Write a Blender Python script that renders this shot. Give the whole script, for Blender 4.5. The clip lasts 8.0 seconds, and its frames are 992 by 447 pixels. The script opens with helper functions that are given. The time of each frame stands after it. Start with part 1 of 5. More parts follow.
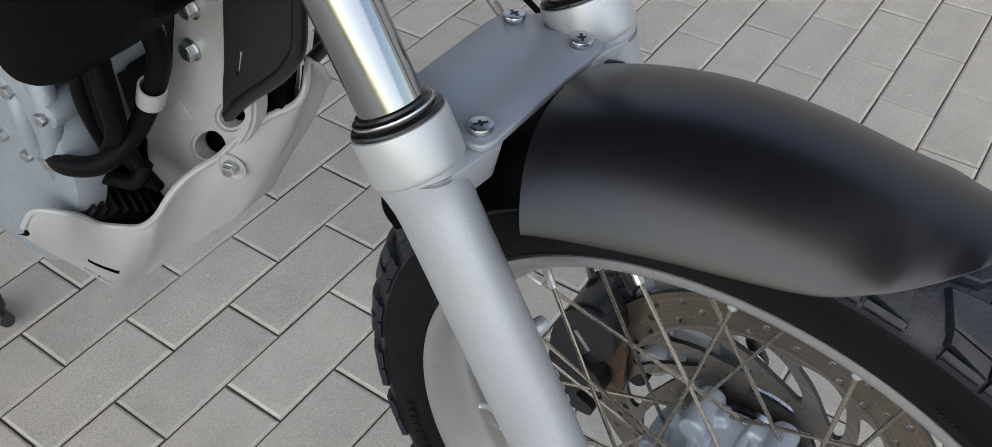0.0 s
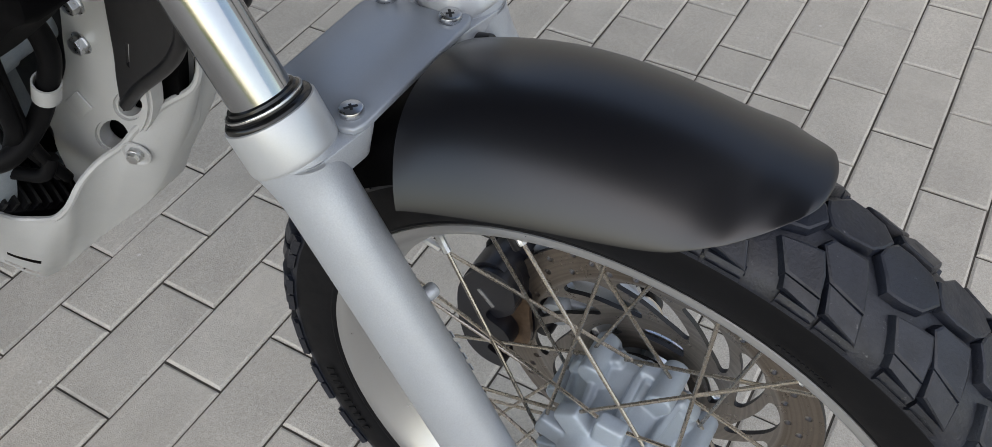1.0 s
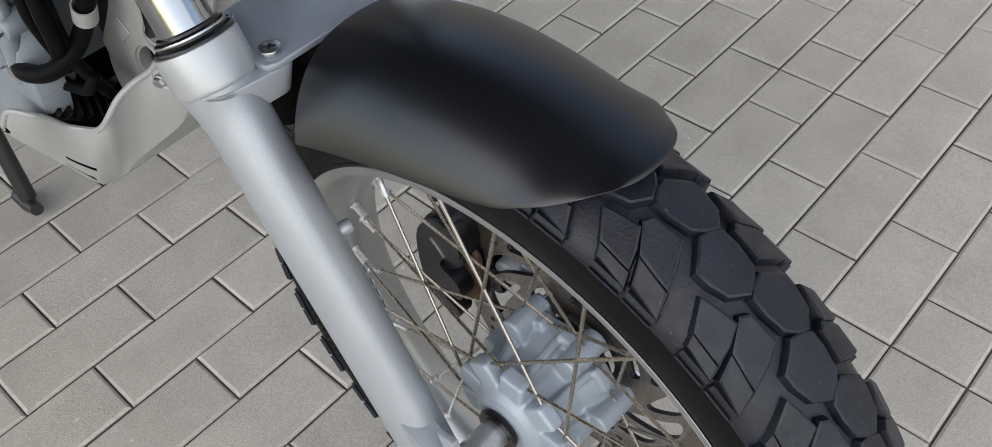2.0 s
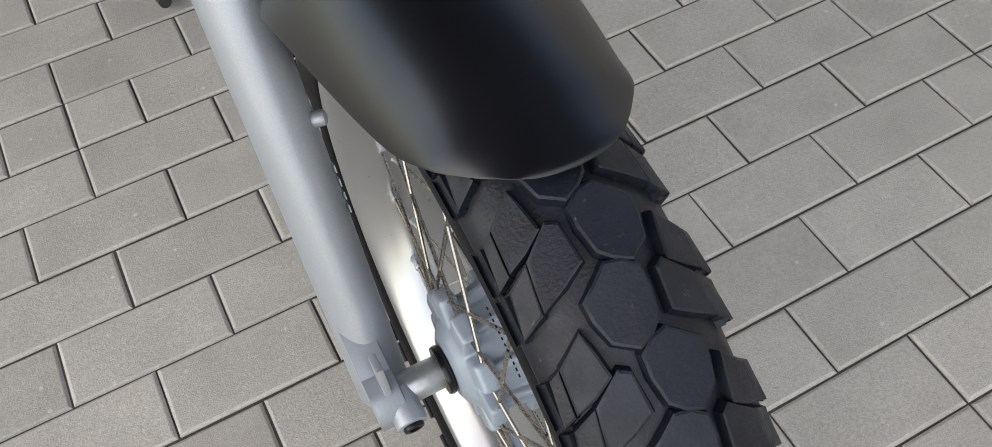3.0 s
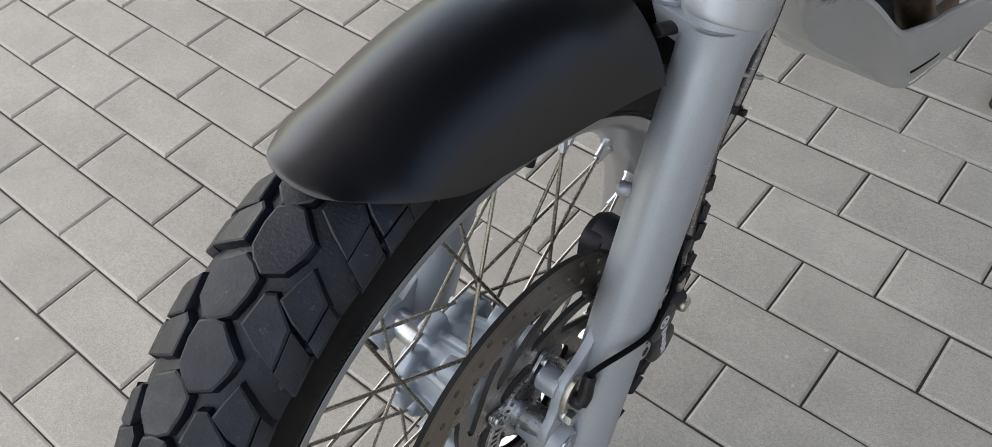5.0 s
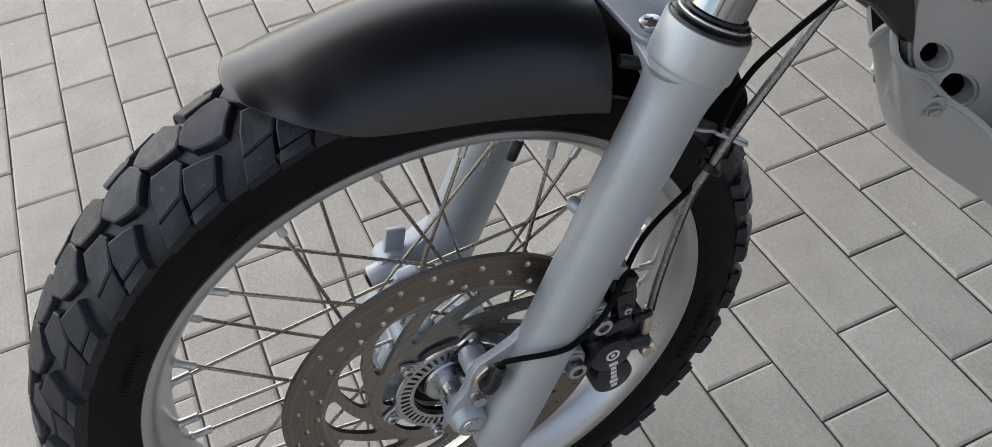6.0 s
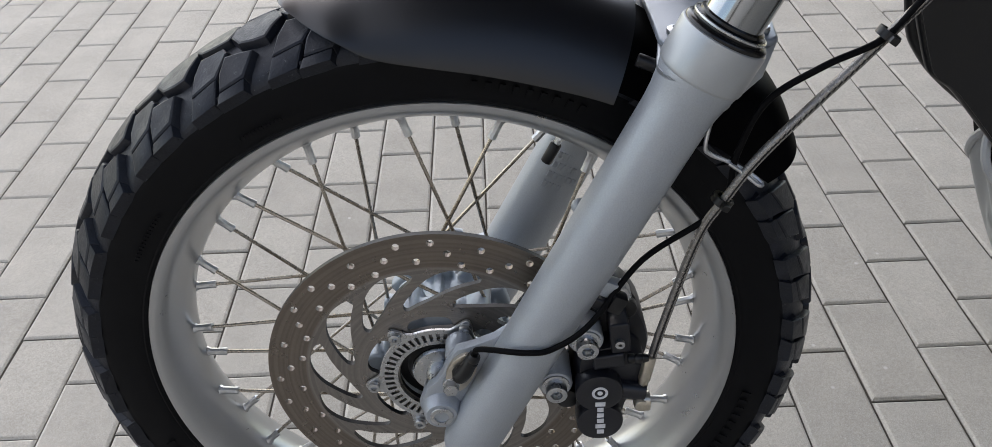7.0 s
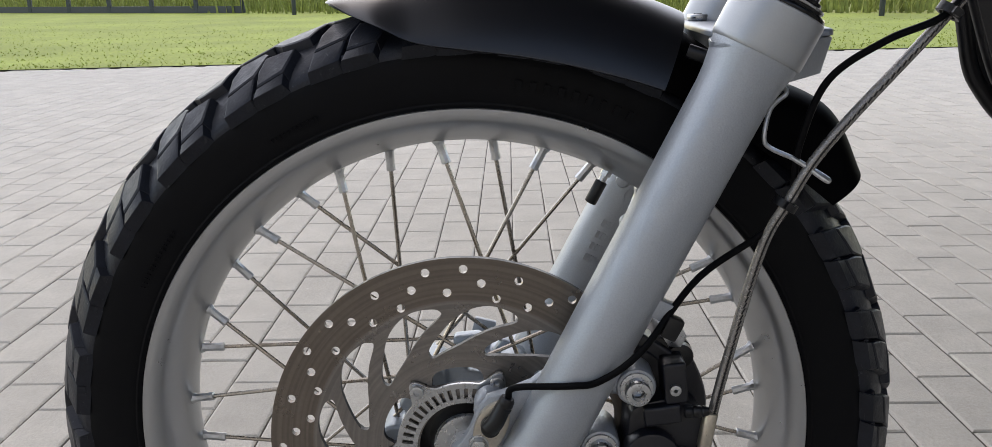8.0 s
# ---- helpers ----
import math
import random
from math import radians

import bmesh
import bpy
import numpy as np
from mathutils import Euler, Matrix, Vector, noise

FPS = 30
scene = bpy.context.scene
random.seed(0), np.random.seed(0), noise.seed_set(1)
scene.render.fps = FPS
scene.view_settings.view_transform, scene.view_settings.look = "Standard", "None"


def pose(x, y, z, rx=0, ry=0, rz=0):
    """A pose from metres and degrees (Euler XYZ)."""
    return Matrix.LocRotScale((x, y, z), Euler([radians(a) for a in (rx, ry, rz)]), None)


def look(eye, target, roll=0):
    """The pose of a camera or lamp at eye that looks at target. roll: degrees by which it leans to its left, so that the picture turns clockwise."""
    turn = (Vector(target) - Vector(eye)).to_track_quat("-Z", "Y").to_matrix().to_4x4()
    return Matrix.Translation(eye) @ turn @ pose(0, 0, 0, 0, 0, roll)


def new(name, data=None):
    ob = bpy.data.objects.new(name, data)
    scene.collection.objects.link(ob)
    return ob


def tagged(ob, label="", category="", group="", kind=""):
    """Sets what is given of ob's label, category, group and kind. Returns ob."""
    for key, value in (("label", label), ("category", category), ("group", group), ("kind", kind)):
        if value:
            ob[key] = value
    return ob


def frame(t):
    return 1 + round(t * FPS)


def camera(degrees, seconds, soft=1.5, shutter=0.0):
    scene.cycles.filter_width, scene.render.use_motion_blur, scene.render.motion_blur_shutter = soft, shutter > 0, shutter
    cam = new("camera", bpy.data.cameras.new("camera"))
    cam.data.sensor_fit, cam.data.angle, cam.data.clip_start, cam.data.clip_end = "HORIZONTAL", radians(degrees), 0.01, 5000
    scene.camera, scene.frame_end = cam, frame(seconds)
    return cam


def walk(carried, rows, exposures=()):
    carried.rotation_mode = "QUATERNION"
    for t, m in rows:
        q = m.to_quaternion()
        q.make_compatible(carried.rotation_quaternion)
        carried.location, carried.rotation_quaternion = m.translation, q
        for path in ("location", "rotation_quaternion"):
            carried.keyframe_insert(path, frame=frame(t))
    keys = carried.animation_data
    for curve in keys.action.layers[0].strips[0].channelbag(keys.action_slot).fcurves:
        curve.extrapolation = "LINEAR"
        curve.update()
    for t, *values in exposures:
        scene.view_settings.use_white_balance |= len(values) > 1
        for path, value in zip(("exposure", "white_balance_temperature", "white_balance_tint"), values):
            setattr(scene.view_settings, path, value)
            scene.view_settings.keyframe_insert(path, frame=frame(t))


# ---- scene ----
cam = camera(56.6, 8.0, 0.7)
PATH = [
    (0, (0.012, -0.214, 0.984), (1.19, 0.621, -0.401), -0.8),
    (0.5, (0.012, -0.222, 0.997), (1.162, 0.527, -0.457), -0.4),
    (1, (0.032, -0.263, 1.017), (1.182, 0.454, -0.454), -2.6),
    (1.5, (0.076, -0.354, 1.024), (1.154, 0.46, -0.451), -3.6),
    (2, (0.107, -0.429, 1.024), (1.022, 0.545, -0.464), -6.2),
    (2.2, (0.135, -0.437, 1.017), (1.013, 0.542, -0.49), -4.5),
    (3.3, (0.347, -0.469, 0.982), (0.56, 0.635, -0.671), -7.2),
    (3.5, (0.399, -0.485, 0.989), (0.434, 0.67, -0.643), -7.5),
    (4, (0.487, -0.484, 0.977), (0.226, 0.685, -0.624), -3.0),
    (4.5, (0.591, -0.431, 0.986), (0.05, 0.651, -0.607), -2.1),
    (5, (0.725, -0.401, 1.015), (-0.186, 0.512, -0.513), -7.0),
    (5.2, (0.792, -0.389, 1.023), (-0.221, 0.473, -0.47), -6.9),
    (6.3, (0.963, -0.177, 0.999), (-0.453, 0.106, -0.385), -6.6),
    (6.5, (1.005, -0.138, 0.986), (-0.495, 0.032, -0.326), -6.3),
    (7, (1.053, -0.091, 0.901), (-0.591, -0.082, -0.237), -2.3),
    (7.5, (1.067, -0.084, 0.799), (-0.741, -0.113, -0.056), -2.9),
    (8, (1.095, -0.106, 0.681), (-0.838, -0.137, 0.169), -0.9),
]
walk(cam, [(t, look(eye, target, roll)) for t, eye, target, roll in PATH], [(0.0, 1.41, 7700, 12), (3.0, 1.42, 7950, 12), (6.4, 1.40, 7650, 12), (7.3, 1.34, 7600, 13), (8.0, 1.24, 7750, 14)])

# world: a bright, evenly clouded day
world = bpy.data.worlds.new("overcast_sky")
scene.world = world
world.use_nodes = True
wn = world.node_tree.nodes
wl = world.node_tree.links
sky = wn.new("ShaderNodeTexSky")
sky.sky_type = "NISHITA"
sky.sun_disc = False
sky.sun_elevation = radians(50)
sky.sun_rotation = radians(262)
sky.air_density, sky.dust_density, sky.ozone_density = 1.0, 0.8, 1.0
wn["Background"].inputs["Strength"].default_value = 0.15
wl.new(sky.outputs["Color"], wn["Background"].inputs["Color"])

sun_data = bpy.data.lights.new("sun", "SUN")
sun_data.energy, sun_data.angle, sun_data.color = 0.9, radians(120), (1.0, 0.98, 0.955)
sun = new("sun", sun_data)
sun.matrix_world = look((-2.6, -1.9, 4.2), (0, 0, 0))




# ---- materials ----
def mat(name, colour, rough=0.5, metal=0.0, grain=0.0, scale=200.0, bump=0.0, bump_scale=400.0, stain=0.0,
        stain_scale=12.0, rvar=0.0, coat=0.0, spread=0.0, aniso=0.0, specular=0.5, wear=None):
    """Painted or plain surface: fine grain and broad stains in the colour, fine relief, uneven gloss."""
    m = bpy.data.materials.new(name)
    m.use_nodes = True
    n, l = m.node_tree.nodes, m.node_tree.links
    b = n["Principled BSDF"]
    b.inputs["Metallic"].default_value = metal
    b.inputs["Roughness"].default_value = rough
    b.inputs["Coat Weight"].default_value = coat
    b.inputs["Specular IOR Level"].default_value = specular
    tc = n.new("ShaderNodeTexCoord")

    def tex(s, detail=4.0, r=0.55):
        t = n.new("ShaderNodeTexNoise")
        t.inputs["Scale"].default_value, t.inputs["Detail"].default_value, t.inputs["Roughness"].default_value = s, detail, r
        l.new(tc.outputs["Object"], t.inputs["Vector"])
        return t

    def ramp(src, lo, hi, a, c):
        r = n.new("ShaderNodeMapRange")
        r.inputs["From Min"].default_value, r.inputs["From Max"].default_value = lo, hi
        r.inputs["To Min"].default_value, r.inputs["To Max"].default_value = a, c
        l.new(src, r.inputs["Value"])
        return r.outputs["Result"]

    def times(a, c):
        x = n.new("ShaderNodeMath")
        x.operation = "MULTIPLY"
        l.new(a, x.inputs[0])
        l.new(c, x.inputs[1])
        return x.outputs[0]

    g = ramp(tex(scale, 3).outputs["Fac"], 0.3, 0.7, 1 - grain, 1 + grain)
    s = ramp(tex(stain_scale, 5, 0.6).outputs["Fac"], 0.3, 0.7, 1 - stain, 1 + stain)
    f = times(g, s)
    if spread:
        oi = n.new("ShaderNodeObjectInfo")
        f = times(f, ramp(oi.outputs["Random"], 0, 1, 1 - spread, 1 + spread))
        gi = n.new("ShaderNodeNewGeometry")
        f = times(f, ramp(gi.outputs["Random Per Island"], 0, 1, 1 - spread, 1 + spread))
    mix = n.new("ShaderNodeVectorMath")
    mix.operation = "SCALE"
    mix.inputs[0].default_value = colour
    l.new(f, mix.inputs["Scale"])
    out = mix.outputs["Vector"]
    if wear:
        # scuffs and dust with a shape of their own: (colour, threshold, scale)
        wm = n.new("ShaderNodeMix")
        wm.data_type = "RGBA"
        l.new(ramp(tex(wear[2], 8, 0.7).outputs["Fac"], wear[1], wear[1] + 0.09, 0, 0.75), wm.inputs["Factor"])
        l.new(out, wm.inputs[6])
        wm.inputs[7].default_value = (*wear[0], 1)
        out = wm.outputs[2]
    l.new(out, b.inputs["Base Color"])
    if rvar:
        l.new(ramp(tex(stain_scale * 2.3, 6, 0.65).outputs["Fac"], 0.3, 0.7, rough - rvar, rough + rvar), b.inputs["Roughness"])
    if bump:
        bp = n.new("ShaderNodeBump")
        bp.inputs["Strength"].default_value, bp.inputs["Distance"].default_value = bump, 0.001
        l.new(tex(bump_scale, 3).outputs["Fac"], bp.inputs["Height"])
        l.new(bp.outputs["Normal"], b.inputs["Normal"])
    if aniso:
        b.inputs["Anisotropic"].default_value = aniso
    return m


SILVER = mat("silver_cast_paint", (0.358, 0.383, 0.412), 0.40, 0.40, 0.05, 900, 0.22, 750, 0.03, 30, 0.05)
SILVER_SMOOTH = mat("silver_machined_collar", (0.38, 0.395, 0.405), 0.36, 0.4, 0.02, 900, 0.03, 900, 0.02, 30, 0.03)
PLATE = mat("grey_satin_plate_paint", (0.23, 0.255, 0.285), 0.34, 0.25, 0.02, 1200, 0.03, 900, 0.03, 18, 0.04)
CHROME = mat("chrome_tube", (0.295, 0.308, 0.323), 0.14, 1.0, 0.01, 300, 0, 1, 0.03, 40, 0.03)
STEEL = mat("zinc_plated_steel", (0.50, 0.51, 0.52), 0.3, 1.0, 0.06, 500, 0.05, 800, 0.08, 90, 0.07)
SPOKE = mat("stainless_spoke_wire", (0.36, 0.33, 0.29), 0.27, 0.97, 0.02, 300, 0, 1, 0.05, 60, 0.04)
NIPPLE = mat("dull_nickel_nipple", (0.52, 0.53, 0.54), 0.36, 0.85, 0.08, 300, 0.04, 700, 0.08, 60, 0.06)
RIM = mat("anodised_rim_alloy", (0.40, 0.405, 0.41), 0.30, 0.80, 0.01, 600, 0.0, 900, 0.02, 16, 0.03)
DISC = mat("brake_disc_steel", (0.225, 0.205, 0.188), 0.30, 0.75, 0.04, 400, 0.03, 700, 0.05, 25, 0.05)
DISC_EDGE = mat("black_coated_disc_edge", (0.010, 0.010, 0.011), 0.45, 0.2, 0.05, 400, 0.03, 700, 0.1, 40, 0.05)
HUB = mat("blue_grey_hub_paint", (0.31, 0.36, 0.41), 0.40, 0.2, 0.03, 500, 0.05, 700, 0.05, 25, 0.05)
BLACK_SATIN = mat("black_satin_guard_plastic", (0.0036, 0.0038, 0.0054), 0.33, 0.0, 0.02, 1500, 0.015, 1600, 0.02, 9, 0.0, specular=0.56)
BLACK_PART = mat("black_plastic", (0.0045, 0.0045, 0.0055), 0.38, 0.0, 0.1, 600, 0.06, 700, 0.1, 30, 0.06, specular=0.4)
RUBBER = mat("tyre_rubber_sidewall", (0.0024, 0.0026, 0.0036), 0.52, 0.0, 0.08, 500, 0.06, 900, 0.1, 25, 0.06, specular=0.13)
TREAD = mat("tyre_rubber_tread", (0.0070, 0.0088, 0.0145), 0.44, 0.0, 0.18, 450, 0.30, 500, 0.35, 40, 0.12, specular=0.36,
            wear=((0.12, 0.12, 0.125), 0.63, 240.0))
SEAL = mat("black_rubber_seal", (0.005, 0.005, 0.0055), 0.25, 0.0, 0.05, 300, 0, 1, 0.05, 30, specular=0.4)
CALIPER = mat("dark_blue_black_caliper_paint", (0.0058, 0.0064, 0.0105), 0.38, 0.0, 0.05, 500, 0.10, 800, 0.08, 30, 0.06)
WHITE_MARK = mat("white_print", (0.62, 0.62, 0.64), 0.5, 0, 0.05, 900, 0, 1, 0.1, 300)
SKID = mat("light_grey_skid_paint", (0.325, 0.330, 0.328), 0.42, 0.05, 0.02, 600, 0.04, 600, 0.04, 12, 0.06,
           wear=((0.30, 0.295, 0.28), 0.72, 90.0))
ENGINE = mat("cast_engine_alloy", (0.25, 0.285, 0.315), 0.45, 0.3, 0.06, 300, 0.15, 500, 0.10, 16, 0.08)
FRAME = mat("silver_frame_paint", (0.38, 0.385, 0.38), 0.36, 0.2, 0.02, 500, 0.02, 500, 0.03, 10, 0.04)
HOSE = mat("black_rubber_hose", (0.0045, 0.0045, 0.005), 0.46, 0, 0.08, 300, 0.08, 500, 0.1, 30, 0.05, specular=0.05)
BRAID = mat("clear_coated_steel_hose", (0.27, 0.255, 0.24), 0.26, 0.55, 0.25, 1500, 0.25, 2500, 0.08, 60, 0.04)
# plastic parts, and the shade painted into skid plate and frame hollows
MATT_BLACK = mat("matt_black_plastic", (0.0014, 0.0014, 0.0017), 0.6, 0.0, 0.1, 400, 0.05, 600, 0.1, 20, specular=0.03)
BANJO = mat("yellowed_steel_fitting", (0.55, 0.50, 0.42), 0.32, 0.9, 0.06, 400, 0.04, 700, 0.1, 90, 0.06)


def turned(m, strength, worn):
    """Fine circular machining marks round the disc's middle in a material's colour; worn: the tint of the band that the pads polish."""
    n, l = m.node_tree.nodes, m.node_tree.links
    bs = n["Principled BSDF"]
    src = bs.inputs["Base Color"].links[0].from_socket
    tc, sep, d = n.new("ShaderNodeTexCoord"), n.new("ShaderNodeVectorMath"), n.new("ShaderNodeVectorMath")
    sep.operation, d.operation = "MULTIPLY_ADD", "LENGTH"
    sep.inputs[1].default_value, sep.inputs[2].default_value = (0, 1, 1), (0, 0.002, -0.3465)
    l.new(tc.outputs["Object"], sep.inputs[0])
    l.new(sep.outputs["Vector"], d.inputs[0])
    band = n.new("ShaderNodeMapRange")
    band.inputs["From Min"].default_value, band.inputs["From Max"].default_value = 0.1145, 0.1165
    l.new(d.outputs["Value"], band.inputs["Value"])
    tint, t, r = n.new("ShaderNodeMix"), n.new("ShaderNodeTexNoise"), n.new("ShaderNodeMapRange")
    tint.data_type = "RGBA"
    tint.inputs[6].default_value, tint.inputs[7].default_value = (1, 1, 1, 1), (*worn, 1)
    l.new(band.outputs["Result"], tint.inputs[0])
    t.noise_dimensions = "1D"
    t.inputs["Scale"].default_value, t.inputs["Detail"].default_value = 300, 3
    l.new(d.outputs["Value"], t.inputs["W"])
    r.inputs["From Min"].default_value, r.inputs["From Max"].default_value = 0.35, 0.65
    r.inputs["To Min"].default_value, r.inputs["To Max"].default_value = 1 - strength, 1 + strength
    l.new(t.outputs["Fac"], r.inputs["Value"])
    x, y = n.new("ShaderNodeVectorMath"), n.new("ShaderNodeVectorMath")
    x.operation, y.operation = "SCALE", "MULTIPLY"
    l.new(src, x.inputs[0])
    l.new(r.outputs["Result"], x.inputs["Scale"])
    l.new(x.outputs["Vector"], y.inputs[0])
    l.new(tint.outputs[2], y.inputs[1])
    l.new(y.outputs["Vector"], bs.inputs["Base Color"])


turned(DISC, 0.12, (0.78, 0.72, 0.66))
RUST = mat("heat_stained_pipe", (0.13, 0.085, 0.055), 0.45, 0.6, 0.2, 200, 0.08, 300, 0.35, 30, 0.1)
FRAME_DARK = mat("black_frame_paint", (0.012, 0.012, 0.013), 0.4, 0, 0.05, 300, 0, 1, 0.05, 20)


def concrete(name, colour, edge=1.0):
    """Grey concrete: sand grain at two sizes, pale and dark grit, broad stains, a shade of its own for each piece, rough relief."""
    m = bpy.data.materials.new(name)
    m.use_nodes = True
    n, l = m.node_tree.nodes, m.node_tree.links
    bs = n["Principled BSDF"]
    bs.inputs["Roughness"].default_value, bs.inputs["Specular IOR Level"].default_value = 0.85, 0.3
    tc, oi, gi = n.new("ShaderNodeTexCoord"), n.new("ShaderNodeObjectInfo"), n.new("ShaderNodeNewGeometry")
    where = n.new("ShaderNodeVectorMath")
    where.operation = "ADD"
    l.new(tc.outputs["Object"], where.inputs[0])
    shift = n.new("ShaderNodeVectorMath")
    shift.operation = "SCALE"
    shift.inputs[0].default_value = (7.0, 3.0, 11.0)
    l.new(oi.outputs["Random"], shift.inputs["Scale"])
    l.new(shift.outputs["Vector"], where.inputs[1])

    def noise(scale, detail, rough):
        t = n.new("ShaderNodeTexNoise")
        t.inputs["Scale"].default_value, t.inputs["Detail"].default_value, t.inputs["Roughness"].default_value = scale, detail, rough
        l.new(where.outputs["Vector"], t.inputs["Vector"])
        return t.outputs["Fac"]

    def span(src, lo, hi, a, c):
        r = n.new("ShaderNodeMapRange")
        r.inputs["From Min"].default_value, r.inputs["From Max"].default_value = lo, hi
        r.inputs["To Min"].default_value, r.inputs["To Max"].default_value = a, c
        l.new(src, r.inputs["Value"])
        return r.outputs["Result"]

    def calc(op, a, c):
        x = n.new("ShaderNodeMath")
        x.operation = op
        l.new(a, x.inputs[0])
        l.new(c, x.inputs[1])
        return x.outputs[0]

    fine, mid, broad = noise(620, 2, 0.6), noise(190, 4, 0.65), noise(9, 5, 0.6)
    f = calc("MULTIPLY", span(fine, 0.28, 0.72, 0.80, 1.20), span(mid, 0.3, 0.7, 0.90, 1.10))
    f = calc("MULTIPLY", f, span(broad, 0.3, 0.7, 0.90, 1.10))
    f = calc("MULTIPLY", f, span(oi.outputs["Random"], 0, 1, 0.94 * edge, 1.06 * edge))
    f = calc("MULTIPLY", f, span(gi.outputs["Random Per Island"], 0, 1, 0.97, 1.03))
    sc = n.new("ShaderNodeVectorMath")
    sc.operation = "SCALE"
    sc.inputs[0].default_value = colour
    l.new(f, sc.inputs["Scale"])
    out = sc.outputs["Vector"]
    for scale, lo, hi, grit in ((240, 0.13, 0.08, (0.56, 0.54, 0.51)), (130, 0.075, 0.05, (0.62, 0.60, 0.56)), (300, 0.085, 0.06, (0.16, 0.15, 0.14)), (16, 0.055, 0.035, (0.58, 0.56, 0.53))):
        v = n.new("ShaderNodeTexVoronoi")
        v.inputs["Scale"].default_value = scale
        l.new(where.outputs["Vector"], v.inputs["Vector"])
        mx = n.new("ShaderNodeMix")
        mx.data_type = "RGBA"
        l.new(span(v.outputs["Distance"], lo, hi, 0, 0.8), mx.inputs["Factor"])
        l.new(out, mx.inputs[6])
        mx.inputs[7].default_value = (*grit, 1)
        out = mx.outputs[2]
    l.new(out, bs.inputs["Base Color"])
    bp = n.new("ShaderNodeBump")
    bp.inputs["Strength"].default_value, bp.inputs["Distance"].default_value = 0.7, 0.0009
    l.new(calc("ADD", fine, mid), bp.inputs["Height"])
    l.new(bp.outputs["Normal"], bs.inputs["Normal"])
    return m


PAVER = concrete("grey_concrete_paver", (0.410, 0.386, 0.338))
# a slightly paler mix for the sloping rims of the pavers
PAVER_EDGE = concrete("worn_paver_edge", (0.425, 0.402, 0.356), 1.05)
JOINT = mat("dark_joint_sand", (0.081, 0.0743, 0.0648), 0.95, 0, 0.35, 500, 0.8, 700, 0.25, 20, specular=0.1)
GRASS = mat("mown_grass", (0.21, 0.255, 0.035), 0.8, 0, 0.25, 40, 0.5, 60, 0.20, 0.7, specular=0.2)
HEDGE = mat("wild_meadow_green", (0.24, 0.26, 0.07), 0.85, 0, 0.35, 9, 0, 1, 0.3, 1.3, specular=0.2)
FENCE = mat("dark_fence_paint", (0.05, 0.055, 0.06), 0.5, 0.2, 0.1, 50)


# ---- shape helpers ----
def part(name, bm, material, parent=None, label="", smooth=True, angle=40):
    """One mesh object from a bmesh, under its thing or part."""
    me = bpy.data.meshes.new(name)
    bmesh.ops.recalc_face_normals(bm, faces=bm.faces)
    for e in bm.edges:
        e.smooth = not (len(e.link_faces) == 2 and e.calc_face_angle(0) > radians(angle))
    for f in bm.faces:
        f.smooth = smooth
    bm.to_mesh(me)
    bm.free()
    me.materials.append(material)
    ob = new(name, me)
    ob.parent = parent
    if label:
        ob["label"] = label
    return ob


def again(ob, m, parent=None):
    """Another object on the same mesh."""
    o = new(ob.name.split(".")[0], ob.data)
    o.parent = parent or ob.parent
    o.matrix_basis = m
    for key in ("label",):
        if key in ob:
            o[key] = ob[key]
    return o


def along(p, d, x=(1, 0, 0)):
    """The pose at p whose z runs along d."""
    z = Vector(d).normalized()
    xv = Vector(x)
    if abs(xv.normalized().dot(z)) > 0.95:
        xv = Vector((0, 1, 0))
    y = z.cross(xv).normalized()
    xv = y.cross(z)
    return Matrix(((xv.x, y.x, z.x, p[0]), (xv.y, y.y, z.y, p[1]), (xv.z, y.z, z.z, p[2]), (0, 0, 0, 1)))


def lathe(bm, prof, seg=32, m=Matrix(), closed=False, a0=0.0, a1=360.0):
    """Turns (radius, height) points round z. closed: the profile is a loop."""
    full = abs(a1 - a0) > 359.9
    count = seg if full else seg + 1
    rings = []
    for k in range(count):
        a = radians(a0 + (a1 - a0) * k / seg)
        rings.append([bm.verts.new(m @ Vector((r * math.cos(a), r * math.sin(a), h))) for r, h in prof])
    n = len(prof)
    for k in range(count if full else count - 1):
        p, q = rings[k], rings[(k + 1) % count]
        for i in range(n if closed else n - 1):
            j = (i + 1) % n
            bm.faces.new((p[i], q[i], q[j], p[j]))
    if not closed:
        for i in (0, n - 1):
            if full and prof[i][0] > 1e-6:
                bm.faces.new([r[i] for r in rings])
    elif not full:
        bm.faces.new(rings[0])
        bm.faces.new(rings[-1])
    bmesh.ops.remove_doubles(bm, verts=bm.verts, dist=1e-6)
    return bm


def rod(bm, r, h, m=Matrix(), seg=20, bevel=0.0, hole=0.0, h0=0.0):
    """A cylinder along z from h0 to h with rounded edges, or a tube."""
    b = bevel
    out = [(r - b, h0), (r - 0.3 * b, h0 + 0.3 * b), (r, h0 + b), (r, h - b), (r - 0.3 * b, h - 0.3 * b), (r - b, h)] if b else [(r, h0), (r, h)]
    if hole:
        lathe(bm, out + [(hole, h), (hole, h0)], seg, m, closed=True)
    else:
        lathe(bm, out, seg, m)
    return bm


def spline(points, per=8):
    """Catmull-Rom through points."""
    p = [Vector(q) for q in points]
    p = [p[0] * 2 - p[1]] + p + [p[-1] * 2 - p[-2]]
    out = []
    for i in range(1, len(p) - 2):
        for k in range(per):
            t = k / per
            a, b, c, d = p[i - 1:i + 3]
            out.append(0.5 * ((2 * b) + (c - a) * t + (2 * a - 5 * b + 4 * c - d) * t * t + (3 * b - a - 3 * c + d) * t ** 3))
    out.append(p[-2])
    return out


